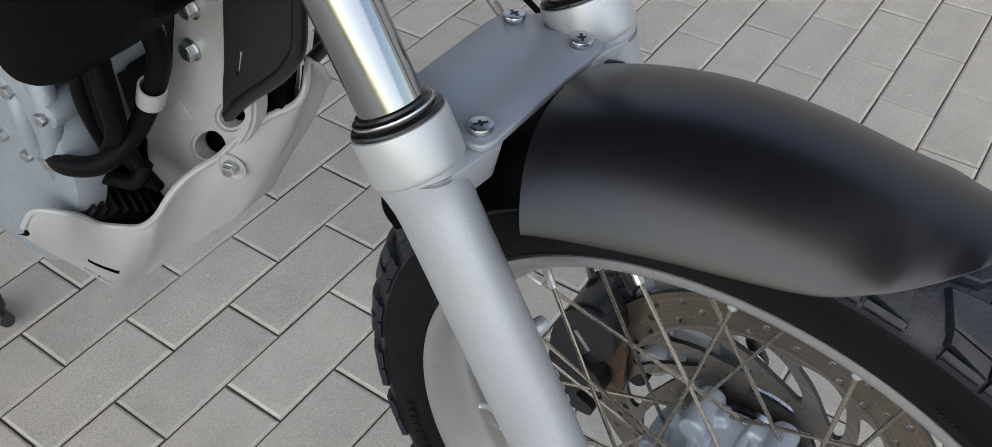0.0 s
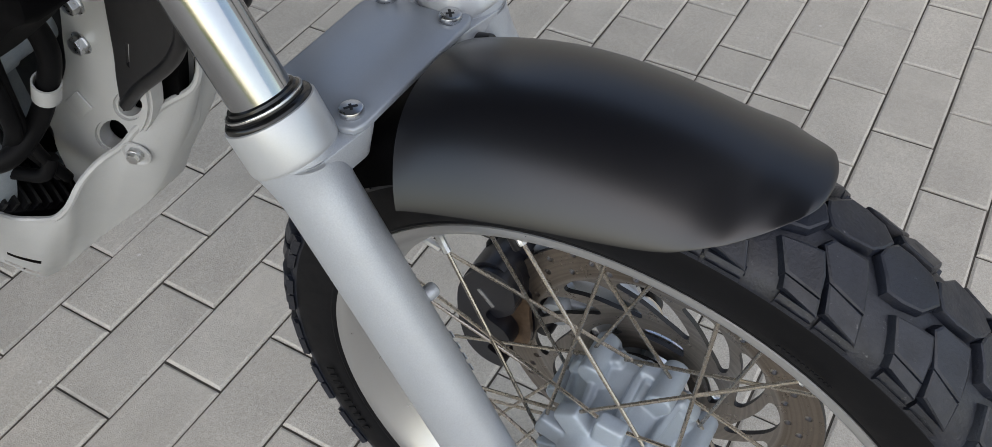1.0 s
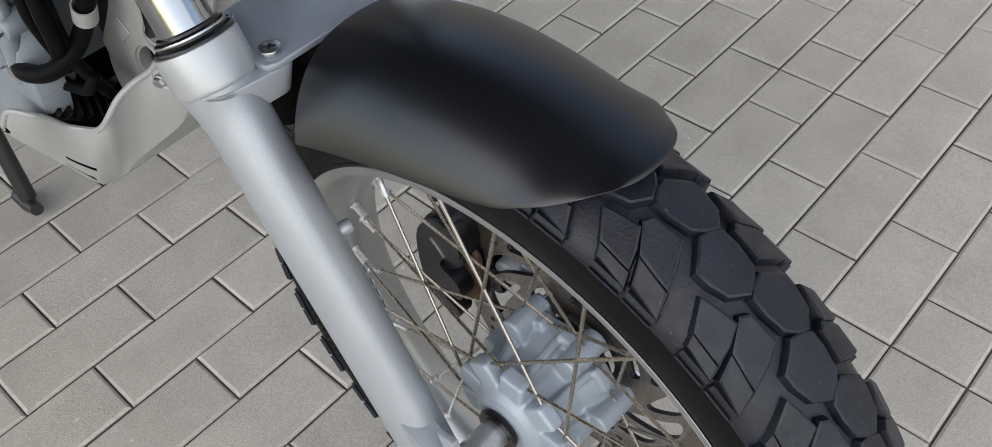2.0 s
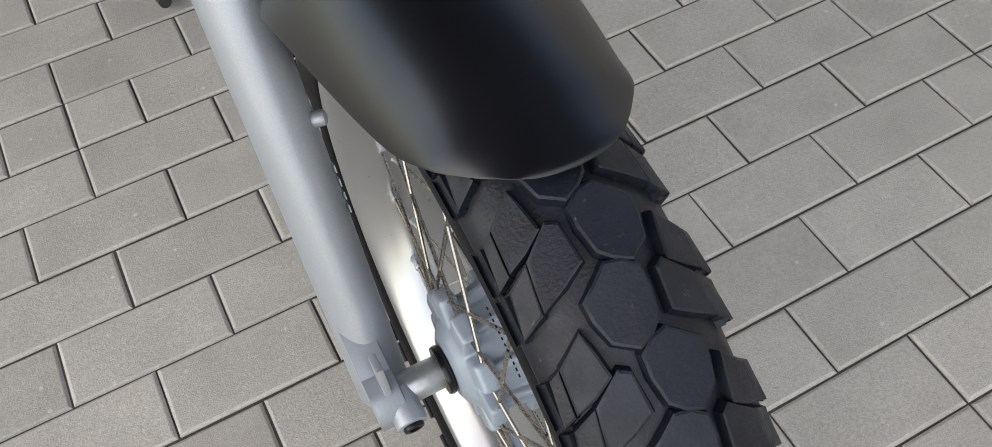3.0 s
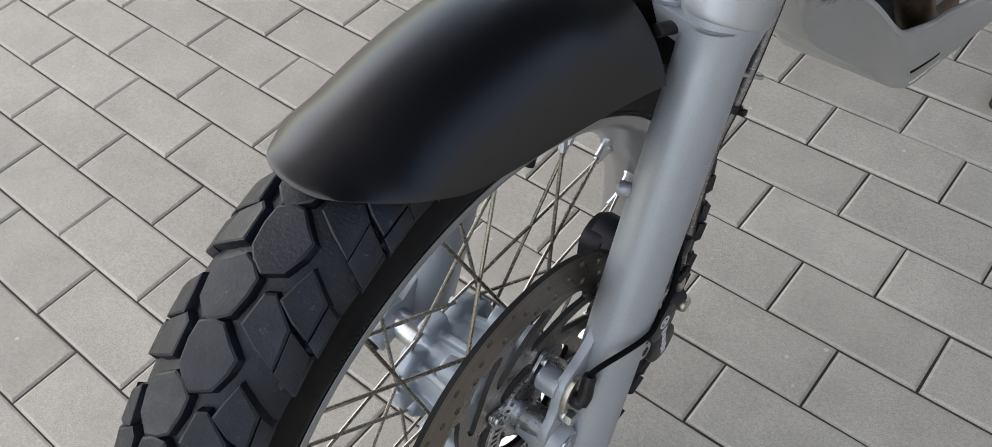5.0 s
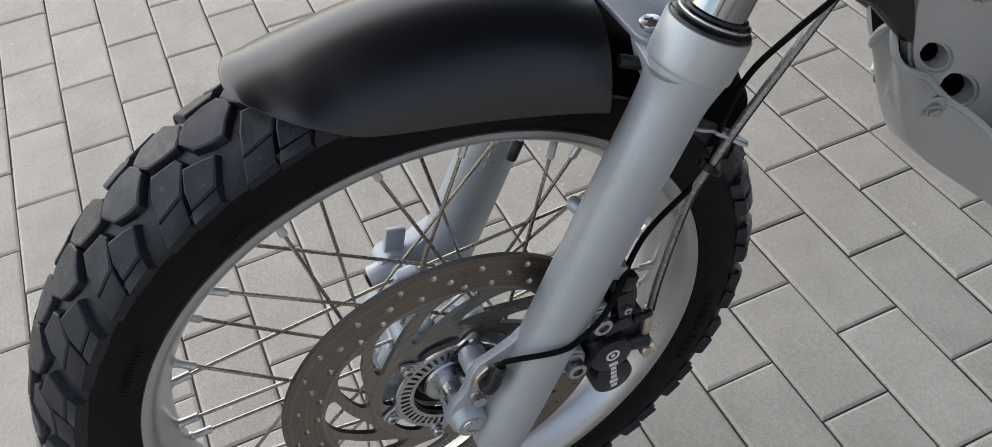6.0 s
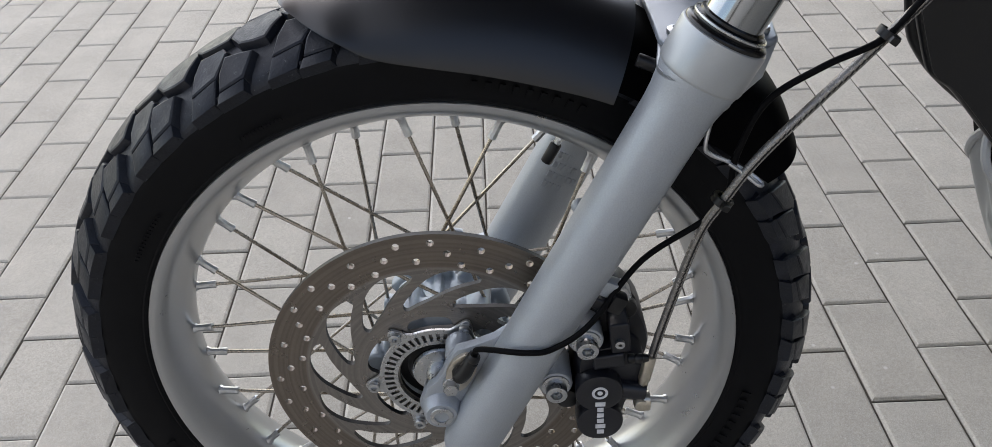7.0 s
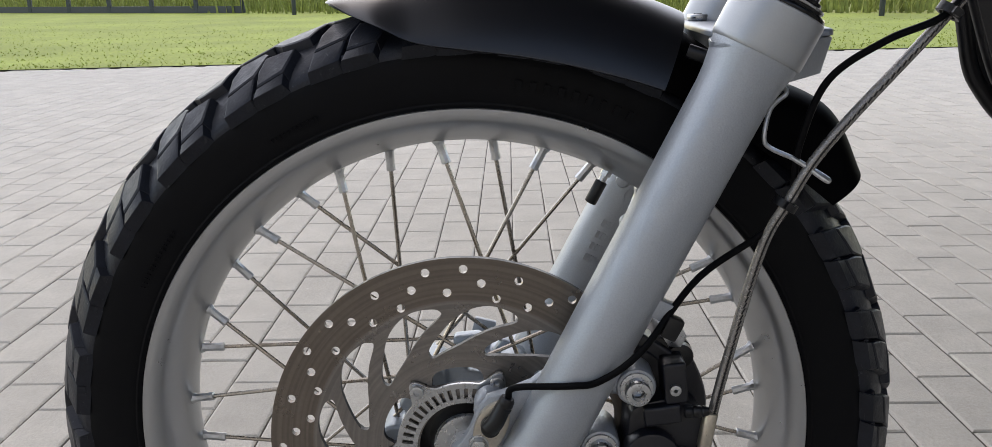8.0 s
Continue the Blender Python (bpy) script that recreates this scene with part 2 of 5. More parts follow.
def sweep(bm, points, radius, seg=10, per=8, flat=1.0):
    """A round cord through points; radius a number or one for each point."""
    pts = spline(points, per) if per else [Vector(q) for q in points]
    rings, x = [], None
    for i, q in enumerate(pts):
        d = (pts[min(i + 1, len(pts) - 1)] - pts[max(i - 1, 0)]).normalized()
        if x is None:
            x = d.orthogonal().normalized()
        x = (x - d * x.dot(d)).normalized()
        y = d.cross(x)
        if isinstance(radius, (int, float)):
            r = radius
        else:
            f = i / (len(pts) - 1) * (len(radius) - 1)
            k = min(int(f), len(radius) - 2)
            r = radius[k] + (radius[k + 1] - radius[k]) * (f - k)
        rings.append([bm.verts.new(q + r * (math.cos(a) * x + flat * math.sin(a) * y)) for a in [2 * math.pi * k / seg for k in range(seg)]])
    for p, q in zip(rings, rings[1:]):
        for k in range(seg):
            bm.faces.new((p[k], p[(k + 1) % seg], q[(k + 1) % seg], q[k]))
    bm.faces.new(rings[0])
    bm.faces.new(rings[-1])
    return bm


def slab(bm, outer, holes, z0, z1, m=Matrix(), bevel=0.0):
    """A plate from an outline and holes in xy, between z0 and z1; bevel rounds the outline's upper edge."""
    from mathutils.geometry import delaunay_2d_cdt
    loops = [list(outer)] + [list(h) for h in holes]

    def inset(loop, d):
        n, out = len(loop), []
        area = sum(loop[i][0] * loop[(i + 1) % n][1] - loop[(i + 1) % n][0] * loop[i][1] for i in range(n))
        s = 1 if area > 0 else -1
        for i in range(n):
            a, b, c = (Vector(loop[(i + k) % n]) for k in (-1, 0, 1))
            u, v = (b - a).normalized(), (c - b).normalized()
            w = Vector((-(u.y + v.y), u.x + v.x))
            w = w.normalized() if w.length > 1e-9 else Vector((-u.y, u.x))
            out.append(tuple(b + s * d * w))
        return out

    def layer(z, d=0.0):
        return [[bm.verts.new(m @ Vector((x, y, z))) for x, y in (inset(lp, d) if d and i == 0 else lp)] for i, lp in enumerate(loops)]

    layers = [layer(z0)]
    if bevel:
        layers += [layer(z1 - bevel), layer(z1 - 0.3 * bevel, 0.3 * bevel), layer(z1, bevel)]
    else:
        layers += [layer(z1)]
    flat = [Vector(q) for lp in loops for q in lp]
    rim_edges, at = [], 0
    for lp in loops:
        rim_edges += [(at + i, at + (i + 1) % len(lp)) for i in range(len(lp))]
        at += len(lp)
    found = delaunay_2d_cdt(flat, rim_edges, [], 0, 1e-7)
    first_of = [o[0] if o else 0 for o in found[3]]

    def inside(p, loop):
        odd = False
        for (x0, y0), (x1, y1) in zip(loop, loop[1:] + loop[:1]):
            if (y0 > p.y) != (y1 > p.y) and p.x < x0 + (p.y - y0) / (y1 - y0) * (x1 - x0):
                odd = not odd
        return odd

    spans = [(min(q[0] for q in lp), max(q[0] for q in lp), min(q[1] for q in lp), max(q[1] for q in lp)) for lp in loops]
    tris = []
    for t in found[2]:
        mid = sum((found[0][i] for i in t), Vector((0, 0))) / len(t)
        if inside(mid, loops[0]) and not any(s[0] <= mid.x <= s[1] and s[2] <= mid.y <= s[3] and inside(mid, lp) for s, lp in zip(spans[1:], loops[1:])):
            tris.append([first_of[i] for i in t])
    for lay in (layers[0], layers[-1]):
        verts = [v for lp in lay for v in lp]
        for t in tris:
            try:
                bm.faces.new([verts[i] for i in t])
            except ValueError:
                pass
    for a, b in zip(layers, layers[1:]):
        for p, q in zip(a, b):
            n = len(p)
            for i in range(n):
                bm.faces.new((p[i], p[(i + 1) % n], q[(i + 1) % n], q[i]))
    return bm


def loft(bm, rings, close=True, caps=True):
    """Skins rings of equal count."""
    rs = [[bm.verts.new(Vector(p)) for p in r] for r in rings]
    n = len(rs[0])
    for p, q in zip(rs, rs[1:]):
        for k in range(n if close else n - 1):
            bm.faces.new((p[k], p[(k + 1) % n], q[(k + 1) % n], q[k]))
    if caps and close:
        bm.faces.new(rs[0])
        bm.faces.new(rs[-1])
    return bm


def block(bm, size, m=Matrix(), bevel=0.0, seg=2):
    """A box with rounded edges."""
    r = bmesh.ops.create_cube(bm, size=1.0, matrix=m @ Matrix.Diagonal((*size, 1)))
    if bevel:
        es = list({e for v in r["verts"] for e in v.link_edges})
        bmesh.ops.bevel(bm, geom=es, offset=bevel, segments=seg, affect="EDGES", profile=0.6)
    return bm


def hexa(bm, r, h, m=Matrix(), h0=0.0, bevel=0.0006):
    """A hexagon head along z."""
    pts = [(r * math.cos(radians(60 * k)), r * math.sin(radians(60 * k))) for k in range(6)]
    return slab(bm, pts, [], h0, h, m, bevel)


def circle(x, y, r, n=16, a0=0.0):
    return [(x + r * math.cos(a0 + 2 * math.pi * k / n), y + r * math.sin(a0 + 2 * math.pi * k / n)) for k in range(n)]


def shell(bm, grid, thick):
    """A sheet from a grid of points with thickness along its normals."""
    rows, cols = len(grid), len(grid[0])
    g = [[Vector(p) for p in r] for r in grid]

    def normal(i, j):
        a = g[min(i + 1, rows - 1)][j] - g[max(i - 1, 0)][j]
        b = g[i][min(j + 1, cols - 1)] - g[i][max(j - 1, 0)]
        c = a.cross(b)
        return c.normalized() if c.length > 1e-12 else Vector((0, 0, 1))

    top = [[bm.verts.new(g[i][j]) for j in range(cols)] for i in range(rows)]
    low = [[bm.verts.new(g[i][j] - thick * normal(i, j)) for j in range(cols)] for i in range(rows)]
    for i in range(rows - 1):
        for j in range(cols - 1):
            bm.faces.new((top[i][j], top[i + 1][j], top[i + 1][j + 1], top[i][j + 1]))
            bm.faces.new((low[i][j], low[i][j + 1], low[i + 1][j + 1], low[i + 1][j]))
    edge = [(0, j) for j in range(cols)] + [(i, cols - 1) for i in range(1, rows)] + [(rows - 1, j) for j in range(cols - 2, -1, -1)] + [(i, 0) for i in range(rows - 2, 0, -1)]
    for a, b in zip(edge, edge[1:] + edge[:1]):
        bm.faces.new((top[a[0]][a[1]], top[b[0]][b[1]], low[b[0]][b[1]], low[a[0]][a[1]]))
    return bm


def lerp(table, x):
    """Smooth interpolation in a table of (x, value)."""
    if x <= table[0][0]:
        return table[0][1]
    if x >= table[-1][0]:
        return table[-1][1]

    def slope(k):
        a, c = table[max(0, k - 1)], table[min(len(table) - 1, k + 1)]
        return (c[1] - a[1]) / (c[0] - a[0])
    for k in range(len(table) - 1):
        (a, u), (b, v) = table[k], table[k + 1]
        if x <= b:
            h = b - a
            t = (x - a) / h
            return u * (1 + 2 * t) * (1 - t) ** 2 + v * t * t * (3 - 2 * t) + h * (slope(k) * t * (1 - t) ** 2 + slope(k + 1) * t * t * (t - 1))




# ---- the motorcycle: x to its left, y to its rear, the front axle over the origin ----
AXLE_Z = 0.342
bike = tagged(new("motorcycle"), "black and silver enduro motorcycle parked on its centre stand", "motorcycle")
bike.location = (0.419, -0.134, 0.0)
bike.empty_display_size = 0.1
SIDE = Matrix(((0, 0, 1, 0), (1, 0, 0, 0), (0, 1, 0, 0), (0, 0, 0, 1)))  # outlines in y and z, thickness to the left
WHEEL = Matrix(((0, 0, 1, 0), (1, 0, 0, 0), (0, 1, 0, AXLE_Z), (0, 0, 0, 1)))  # z along the axle, x to the rear, y up


def wp(r, th, x):
    """A point at radius r, th degrees behind the vertical, x to the left of the wheel's middle."""
    a = radians(th)
    return Vector((x, r * math.sin(a), AXLE_Z + r * math.cos(a)))


# front wheel: one cast hub that widens to the disc side, with a boss for each pair of spokes, melted into smooth fillets
b = bmesh.new()
lathe(b, [(0.0135, -0.046), (0.024, -0.046), (0.0300, -0.043), (0.0370, -0.037), (0.0415, -0.028), (0.0430, -0.015), (0.0440, -0.004), (0.0465, 0.006), (0.0505, 0.015),
          (0.0540, 0.024), (0.0550, 0.038), (0.044, 0.0445), (0.0135, 0.0445)], 48, WHEEL, closed=True)
for sx, mid in ((-1, 154.5), (1, 144.5)):
    for k in range(9):
        m = WHEEL @ Matrix.Rotation(radians(90 - mid - 40 * k), 4, "Z")
        if sx < 0:
            block(b, (0.038, 0.025, 0.0155), m @ Matrix.Translation((0.0405, 0, -0.0295)), 0.004, 2)
            # the rib that runs on to the disc side
            block(b, (0.020, 0.008, 0.050), m @ Matrix.Translation((0.0425, 0, 0.0)) @ Matrix.Rotation(radians(12), 4, "Y"), 0.0025, 2)
        else:
            block(b, (0.022, 0.025, 0.0160), m @ Matrix.Translation((0.0500, 0, 0.0295)), 0.004, 2)
for k in range(6):
    m = WHEEL @ Matrix.Rotation(radians(58 + 60 * k), 4, "Z")
    rod(b, 0.0112, 0.0455, m @ Matrix.Translation((0.0595, 0, 0)), 20, 0.002, h0=0.004)
    block(b, (0.026, 0.018, 0.041), m @ Matrix.Translation((0.0470, 0, 0.0250)), 0.002, 1)
wheel = part("front_wheel", b, HUB, bike, "spoked front wheel with a blue-grey cast hub")
melt = wheel.modifiers.new("melt", "REMESH")
melt.mode, melt.voxel_size, melt.use_smooth_shade = "VOXEL", 0.0013, True
ease = wheel.modifiers.new("ease", "SMOOTH")
ease.factor, ease.iterations = 0.5, 5
for s in (-1, 1):
    b = bmesh.new()
    lathe(b, [(0.0135, s * 0.047), (0.0195, s * 0.047), (0.0205, s * 0.05), (0.0195, s * 0.053), (0.0135, s * 0.053)], 32, WHEEL, closed=True)
    part("bearing_seal", b, SEAL, wheel)

# rim
b = bmesh.new()
half = [(0.2552, 0.0375), (0.2562, 0.0400), (0.2550, 0.0420), (0.2512, 0.0421), (0.2482, 0.0413), (0.2450, 0.0388), (0.2405, 0.0330), (0.2362, 0.0255), (0.2320, 0.0180), (0.2280, 0.0100), (0.2265, 0.0)]
outer = [(0.2355, 0.0), (0.2365, 0.015), (0.245, 0.030), (0.2480, 0.036)]
loop = half + [(r, -h) for r, h in reversed(half[:-1])] + [(r, -h) for r, h in reversed(outer)] + outer[1:]
lathe(b, loop, 180, WHEEL, closed=True)
part("rim", b, RIM, wheel, "satin silver alloy rim")

# tyre carcass
CROWN, KNOB = 0.3225, 0.0065


def crown(x):
    return CROWN - 0.0155 * (x / 0.040) ** 2 - 0.004 * (x / 0.045) ** 6


b = bmesh.new()
half = [(crown(x), x) for x in (0.0, 0.008, 0.016, 0.024, 0.032, 0.038, 0.042)] + [
    (0.296, 0.0462), (0.2875, 0.0474), (0.277, 0.0470), (0.268, 0.0457), (0.262, 0.0443), (0.2600, 0.0432), (0.2585, 0.0436), (0.2562, 0.0418), (0.2530, 0.0380), (0.248, 0.031)]
loop = half + [(0.242, 0.022), (0.242, -0.022)] + [(r, -h) for r, h in reversed(half[1:])]
lathe(b, loop, 180, WHEEL, closed=True)
part("tyre", b, RUBBER, wheel, "black block-tread tyre with matt sidewalls")

b = bmesh.new()
band = [(crown(x) + 0.0006, x) for x in (-0.0465, -0.040, -0.032, -0.024, -0.016, -0.008, 0.0, 0.008, 0.016, 0.024, 0.032, 0.040, 0.0465)]
lathe(b, band + [(r - 0.004, x) for r, x in reversed(band)], 180, WHEEL, closed=True)
part("tread_base", b, TREAD, wheel)

# tread blocks: five-cornered middle blocks leaning left and right in turn, chevron shoulder blocks on both sides
ROWS_T = 56
STEP = 2 * math.pi / ROWS_T
RT = CROWN + KNOB
PHASE = radians(-27.5)


def knob(b, poly, s0, flip, top, flare=0.0030, edge=0.0011, grow_by=0.0006):
    """One rubber block from its outline in millimetres across and along the tread."""
    pts = [((-w if flip else w) * 0.97 / 1000 + 0.0025, s / 1000) for w, s in poly]
    cw, cs = sum(p[0] for p in pts) / len(pts), sum(p[1] for p in pts) / len(pts)

    def ring(grow, h):
        out = []
        for w, s in pts:
            dw, ds = w - cw, s - cs
            d = math.hypot(ds, dw)
            w2, s2 = w + dw / d * grow, s + ds / d * grow
            r, a = crown(min(abs(w2), 0.047)) + h, s0 + s2 / RT
            out.append((w2 + 0.5 * w2 / 0.045 * h, r * math.sin(a), AXLE_Z + r * math.cos(a)))
        return out
    vs = [[b.verts.new(p) for p in r] for r in (ring(flare, -0.003), ring(grow_by + 0.0004, top - 2 * edge), ring(grow_by - 0.3 * edge, top - 0.45 * edge), ring(grow_by - 1.6 * edge, top))]
    n = len(pts)
    for p, q in zip(vs, vs[1:]):
        for k in range(n):
            b.faces.new((p[k], p[(k + 1) % n], q[(k + 1) % n], q[k]))
    mid = b.verts.new(sum((v.co for v in vs[-1]), Vector()) / n + Vector((0, 0, 0)))
    for k in range(n):
        b.faces.new((vs[-1][k], vs[-1][(k + 1) % n], mid))


MID = [(-6.2, 19.8), (1.5, 18.0), (8.2, 12.5), (8.4, 2.0), (6.2, -11.0), (0.5, -16.5), (-7.5, -20.6), (-17.5, -13.5), (-20.5, -2.0), (-21.0, 7.5), (-14.0, 13.0)]
NEAR = [(15.5, 8.5), (20.5, 11.5), (34.0, -1.0), (35.6, -14.0), (36.6, -25.5), (25.0, -19.0), (13.8, -12.0)]
NEAR_EDGE = [(34.9, -1.6), (45.2, -9.5), (47.8, -33.5), (37.5, -26.2)]
WIDE = [(-40.5, -15.5), (-28.0, -3.6), (-25.5, -15.0), (-23.6, -27.0), (-33.0, -34.0), (-41.6, -38.5)]
WIDE_EDGE = [(-41.3, -16.1), (-46.0, -19.5), (-48.0, -43.5), (-42.4, -39.2)]
b = bmesh.new()
for i in range(ROWS_T):
    a, odd = PHASE + i * STEP, i % 2 == 1
    knob(b, MID, a, odd, KNOB + random.uniform(-0.0003, 0.0003), grow_by=0.0012)
    for poly in (NEAR, WIDE):
        knob(b, poly, a, odd, KNOB)
    for poly in (NEAR_EDGE, WIDE_EDGE):
        knob(b, poly, a, odd, KNOB - 0.0003)
tread = part("tread", b, TREAD, wheel, "worn black tread blocks with dusty scuffs", angle=25)
tread["kind"] = "stuff"
# shoulder ribs that run down from the outer blocks
b = bmesh.new()
for i in range(ROWS_T):
    a, odd = PHASE + i * STEP, i % 2 == 1
    for sx, s0, s1 in ((-1 if odd else 1, -0.0100, -0.0340), (1 if odd else -1, -0.0195, -0.0440)):
        prof = [(crown(0.0455) + 0.0068, 0.0462), (crown(0.046) + 0.0020, 0.0490), (0.3020, 0.0502), (0.2965, 0.0484), (0.2970, 0.046), (0.304, 0.041)]
        loft(b, [[(sx * x, r * math.sin(a + q / RT), AXLE_Z + r * math.cos(a + q / RT)) for r, x in prof] for q in (s0, s1)])
rib = part("shoulder_block", b, TREAD, wheel, angle=25)
rib["kind"] = "stuff"
# raised writing too small to read on the sidewall: plain bars
b = bmesh.new()
for sx in (-1, 1):
    for start, count, step, hh in ((8, 9, 2.1, 0.011), (-62, 14, 0.8, 0.005), (-30, 12, 0.7, 0.004), (100, 10, 2.0, 0.011), (170, 16, 0.9, 0.005), (235, 9, 2.1, 0.011)):
        for k in range(count):
            m = Matrix.Translation(wp(0.2745 if hh > 0.01 else 0.2705, start + step * k, sx * 0.0487)) @ Matrix.Rotation(-radians(start + step * k), 4, "X")
            block(b, (0.0007, 0.0042 if hh > 0.01 else 0.0016, 0.7 * hh), m @ Matrix.Rotation(sx * radians(14), 4, "Y"))
part("sidewall_mark", b, RUBBER, wheel)["kind"] = "stuff"

# spokes and nipples
HUB_R, RIM_R = 0.056, 0.2275
first = None
for k in range(36):
    th = 5.5 + 10 * k
    side = 1 if k % 2 else -1
    lean = -62 if (k // 2) % 2 else 62
    a = 90 - th  # degrees behind the vertical
    p = wp(RIM_R, a, side * 0.006)
    q = wp(HUB_R, a + lean, side * 0.030)
    d = q - p
    m = along(p, d)
    if first is None:
        b = bmesh.new()
        rod(b, 0.00165, d.length + 0.004, seg=8)
        sp = part("spoke", b, SPOKE, wheel)
        b = bmesh.new()
        lathe(b, [(0.0, -0.002), (0.0048, -0.002), (0.0050, 0.0), (0.0042, 0.0015), (0.0034, 0.003), (0.0034, 0.0135), (0.0036, 0.014), (0.0036, 0.0175), (0.0022, 0.018)], 8)
        npp = part("nipple", b, NIPPLE, wheel)
        sp.matrix_basis, npp.matrix_basis = m, m
        first = sp
    else:
        again(sp, m)
        again(npp, m)
# valve
b = bmesh.new()
va = wp(0.229, 27.5, 0.0)
m = along(va, (0.0, -va.y, AXLE_Z - va.z))
rod(b, 0.0045, 0.006, m, 6)
rod(b, 0.003, 0.012, m, 12)
part("valve", b, STEEL, wheel, "brass valve stem")
b = bmesh.new()
rod(b, 0.0047, 0.030, m, 14, 0.001, h0=0.011)
part("valve_cap", b, BLACK_PART, wheel)

# brake disc on the left
DX = 0.0572
HUB_SIDE = WHEEL @ Matrix.Translation((-0.002, 0.0045, 0))


def rounded(loop, per=3):
    """A closed smooth loop through polar corners (radius, degrees from the top towards the rear)."""
    q = [Vector((r * math.sin(radians(t)), r * math.cos(radians(t)))) for r, t in loop]
    out, n = [], len(q)
    for i in range(n):
        a, b, c, d = (q[(i + k) % n] for k in (-1, 0, 1, 2))
        for k in range(per):
            u = k / per
            out.append(tuple(0.5 * (2 * b + (c - a) * u + (2 * a - 5 * b + 4 * c - d) * u * u + (3 * b - a - 3 * c + d) * u ** 3)))
    return out


WINDOW = [(0.0761, -49.5), (0.0812, -49.2), (0.0879, -44.6), (0.0960, -38.6), (0.1035, -33.2), (0.1096, -27.2), (0.1128, -21.5), (0.1129, -16.5),
          (0.1112, -11.2), (0.1083, -9.2), (0.1045, -9.8), (0.0970, -16.8), (0.0890, -24.6), (0.0819, -32.5), (0.0772, -41.5), (0.0750, -47.0)]
LENS = [(0.0530, -19.5), (0.0575, -19.3), (0.0618, -16.5), (0.0640, -11.0), (0.0645, 0.0), (0.0640, 11.0), (0.0618, 16.5), (0.0575, 19.3), (0.0530, 19.5), (0.0515, 0.0)]
holes = [circle(0, 0, 0.036, 48)]
for k in range(12):
    holes.append(rounded([(r, t + 30 * k) for r, t in WINDOW]))
for k in range(6):
    holes.append(rounded([(r, t + 60 * k - 6.5) for r, t in LENS]))
drilled = []
for k in range(64):
    r, t = (0.1394, 0.1292, 0.1192, 0.1360, 0.1192, 0.1292, 0.1394, 0.1225)[k % 8], radians(5.625 * k - 45.05)
    drilled.append(Vector((r * math.sin(t), r * math.cos(t))))
    holes.append(circle(*drilled[-1], 0.0032, 12))
b = bmesh.new()
slab(b, circle(0, 0, 0.1480, 160), holes, DX, DX + 0.0045, HUB_SIDE)
b.normal_update()
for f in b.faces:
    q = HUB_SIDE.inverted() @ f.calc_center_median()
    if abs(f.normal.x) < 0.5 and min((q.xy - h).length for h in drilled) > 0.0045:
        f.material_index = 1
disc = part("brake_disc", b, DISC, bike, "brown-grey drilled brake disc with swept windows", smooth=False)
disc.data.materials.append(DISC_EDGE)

# toothed sensor ring and its screws
b = bmesh.new()
teeth = []
for k in range(48):
    c = 2 * math.pi * k / 48
    teeth.append([(r * math.cos(c + u), r * math.sin(c + u)) for r, u in ((0.0410, -0.032), (0.0490, -0.032), (0.0490, 0.032), (0.0410, 0.032))])
edge = []
for k in range(180):
    c = 2 * math.pi * k / 180
    lobe = max(0.0, math.cos(6 * (c - radians(67.3)))) ** 3
    edge.append(((0.0530 + 0.0138 * lobe) * math.cos(c), (0.0530 + 0.0138 * lobe) * math.sin(c)))
slab(b, edge, teeth + [circle(0, 0, 0.0375, 48)], DX + 0.006, DX + 0.0085, HUB_SIDE, 0.0004)
tone = part("sensor_ring", b, STEEL, bike, "slotted steel wheel-speed ring", smooth=False)
b = bmesh.new()
lathe(b, [(0.0, 0.047), (0.038, 0.047), (0.038, 0.050), (0.030, 0.051), (0.026, 0.056), (0.0, 0.056)], 48, HUB_SIDE)
part("hub_cap", b, BLACK_PART, wheel)
b = bmesh.new()
lathe(b, [(0.012, 0.055), (0.024, 0.055), (0.0255, 0.058), (0.024, 0.060), (0.018, 0.061), (0.012, 0.061)], 40, HUB_SIDE, closed=True)
lathe(b, [(0.0, 0.055), (0.0135, 0.055), (0.0135, 0.086), (0.0, 0.086)], 32, HUB_SIDE)
part("spacer", b, STEEL, wheel)
for k in range(6):
    t = radians(67.3 + 60 * k)
    m = HUB_SIDE @ Matrix.Translation((0.0592 * math.cos(t), 0.0592 * math.sin(t), DX + 0.0085))
    if k == 0:
        b = bmesh.new()
        rod(b, 0.0052, 0.0045, m, 14, 0.0008, 0.0024)
        rod(b, 0.0026, 0.001, m, 6)
        screw = part("disc_screw", b, STEEL, tone)
        base = m
    else:
        again(screw, m @ base.inverted())

# the steering stands turned a little to the right
TURN = Matrix.Translation((-0.0098, -0.003, -0.003)) @ Matrix.Translation((0, 0, AXLE_Z)) @ Matrix.Rotation(-0.012, 4, "Z") @ Matrix.Rotation(0.005, 4, "Y") @ Matrix.Translation((0, 0, -AXLE_Z))
BACK = TURN.inverted()
RAKE = radians(26.5)
LEGS = {1: ((0.0896, 0.0373, AXLE_Z), (-0.0075, 0.498, 1.0)), -1: ((-0.1021, 0.0508, AXLE_Z), (0.0254, 0.497, 1.0))}


def fork(side):
    """The pose of a fork leg at the axle's height: z up along the leg, y square to it to the rear, x to the left."""
    return BACK @ along(*LEGS[side])


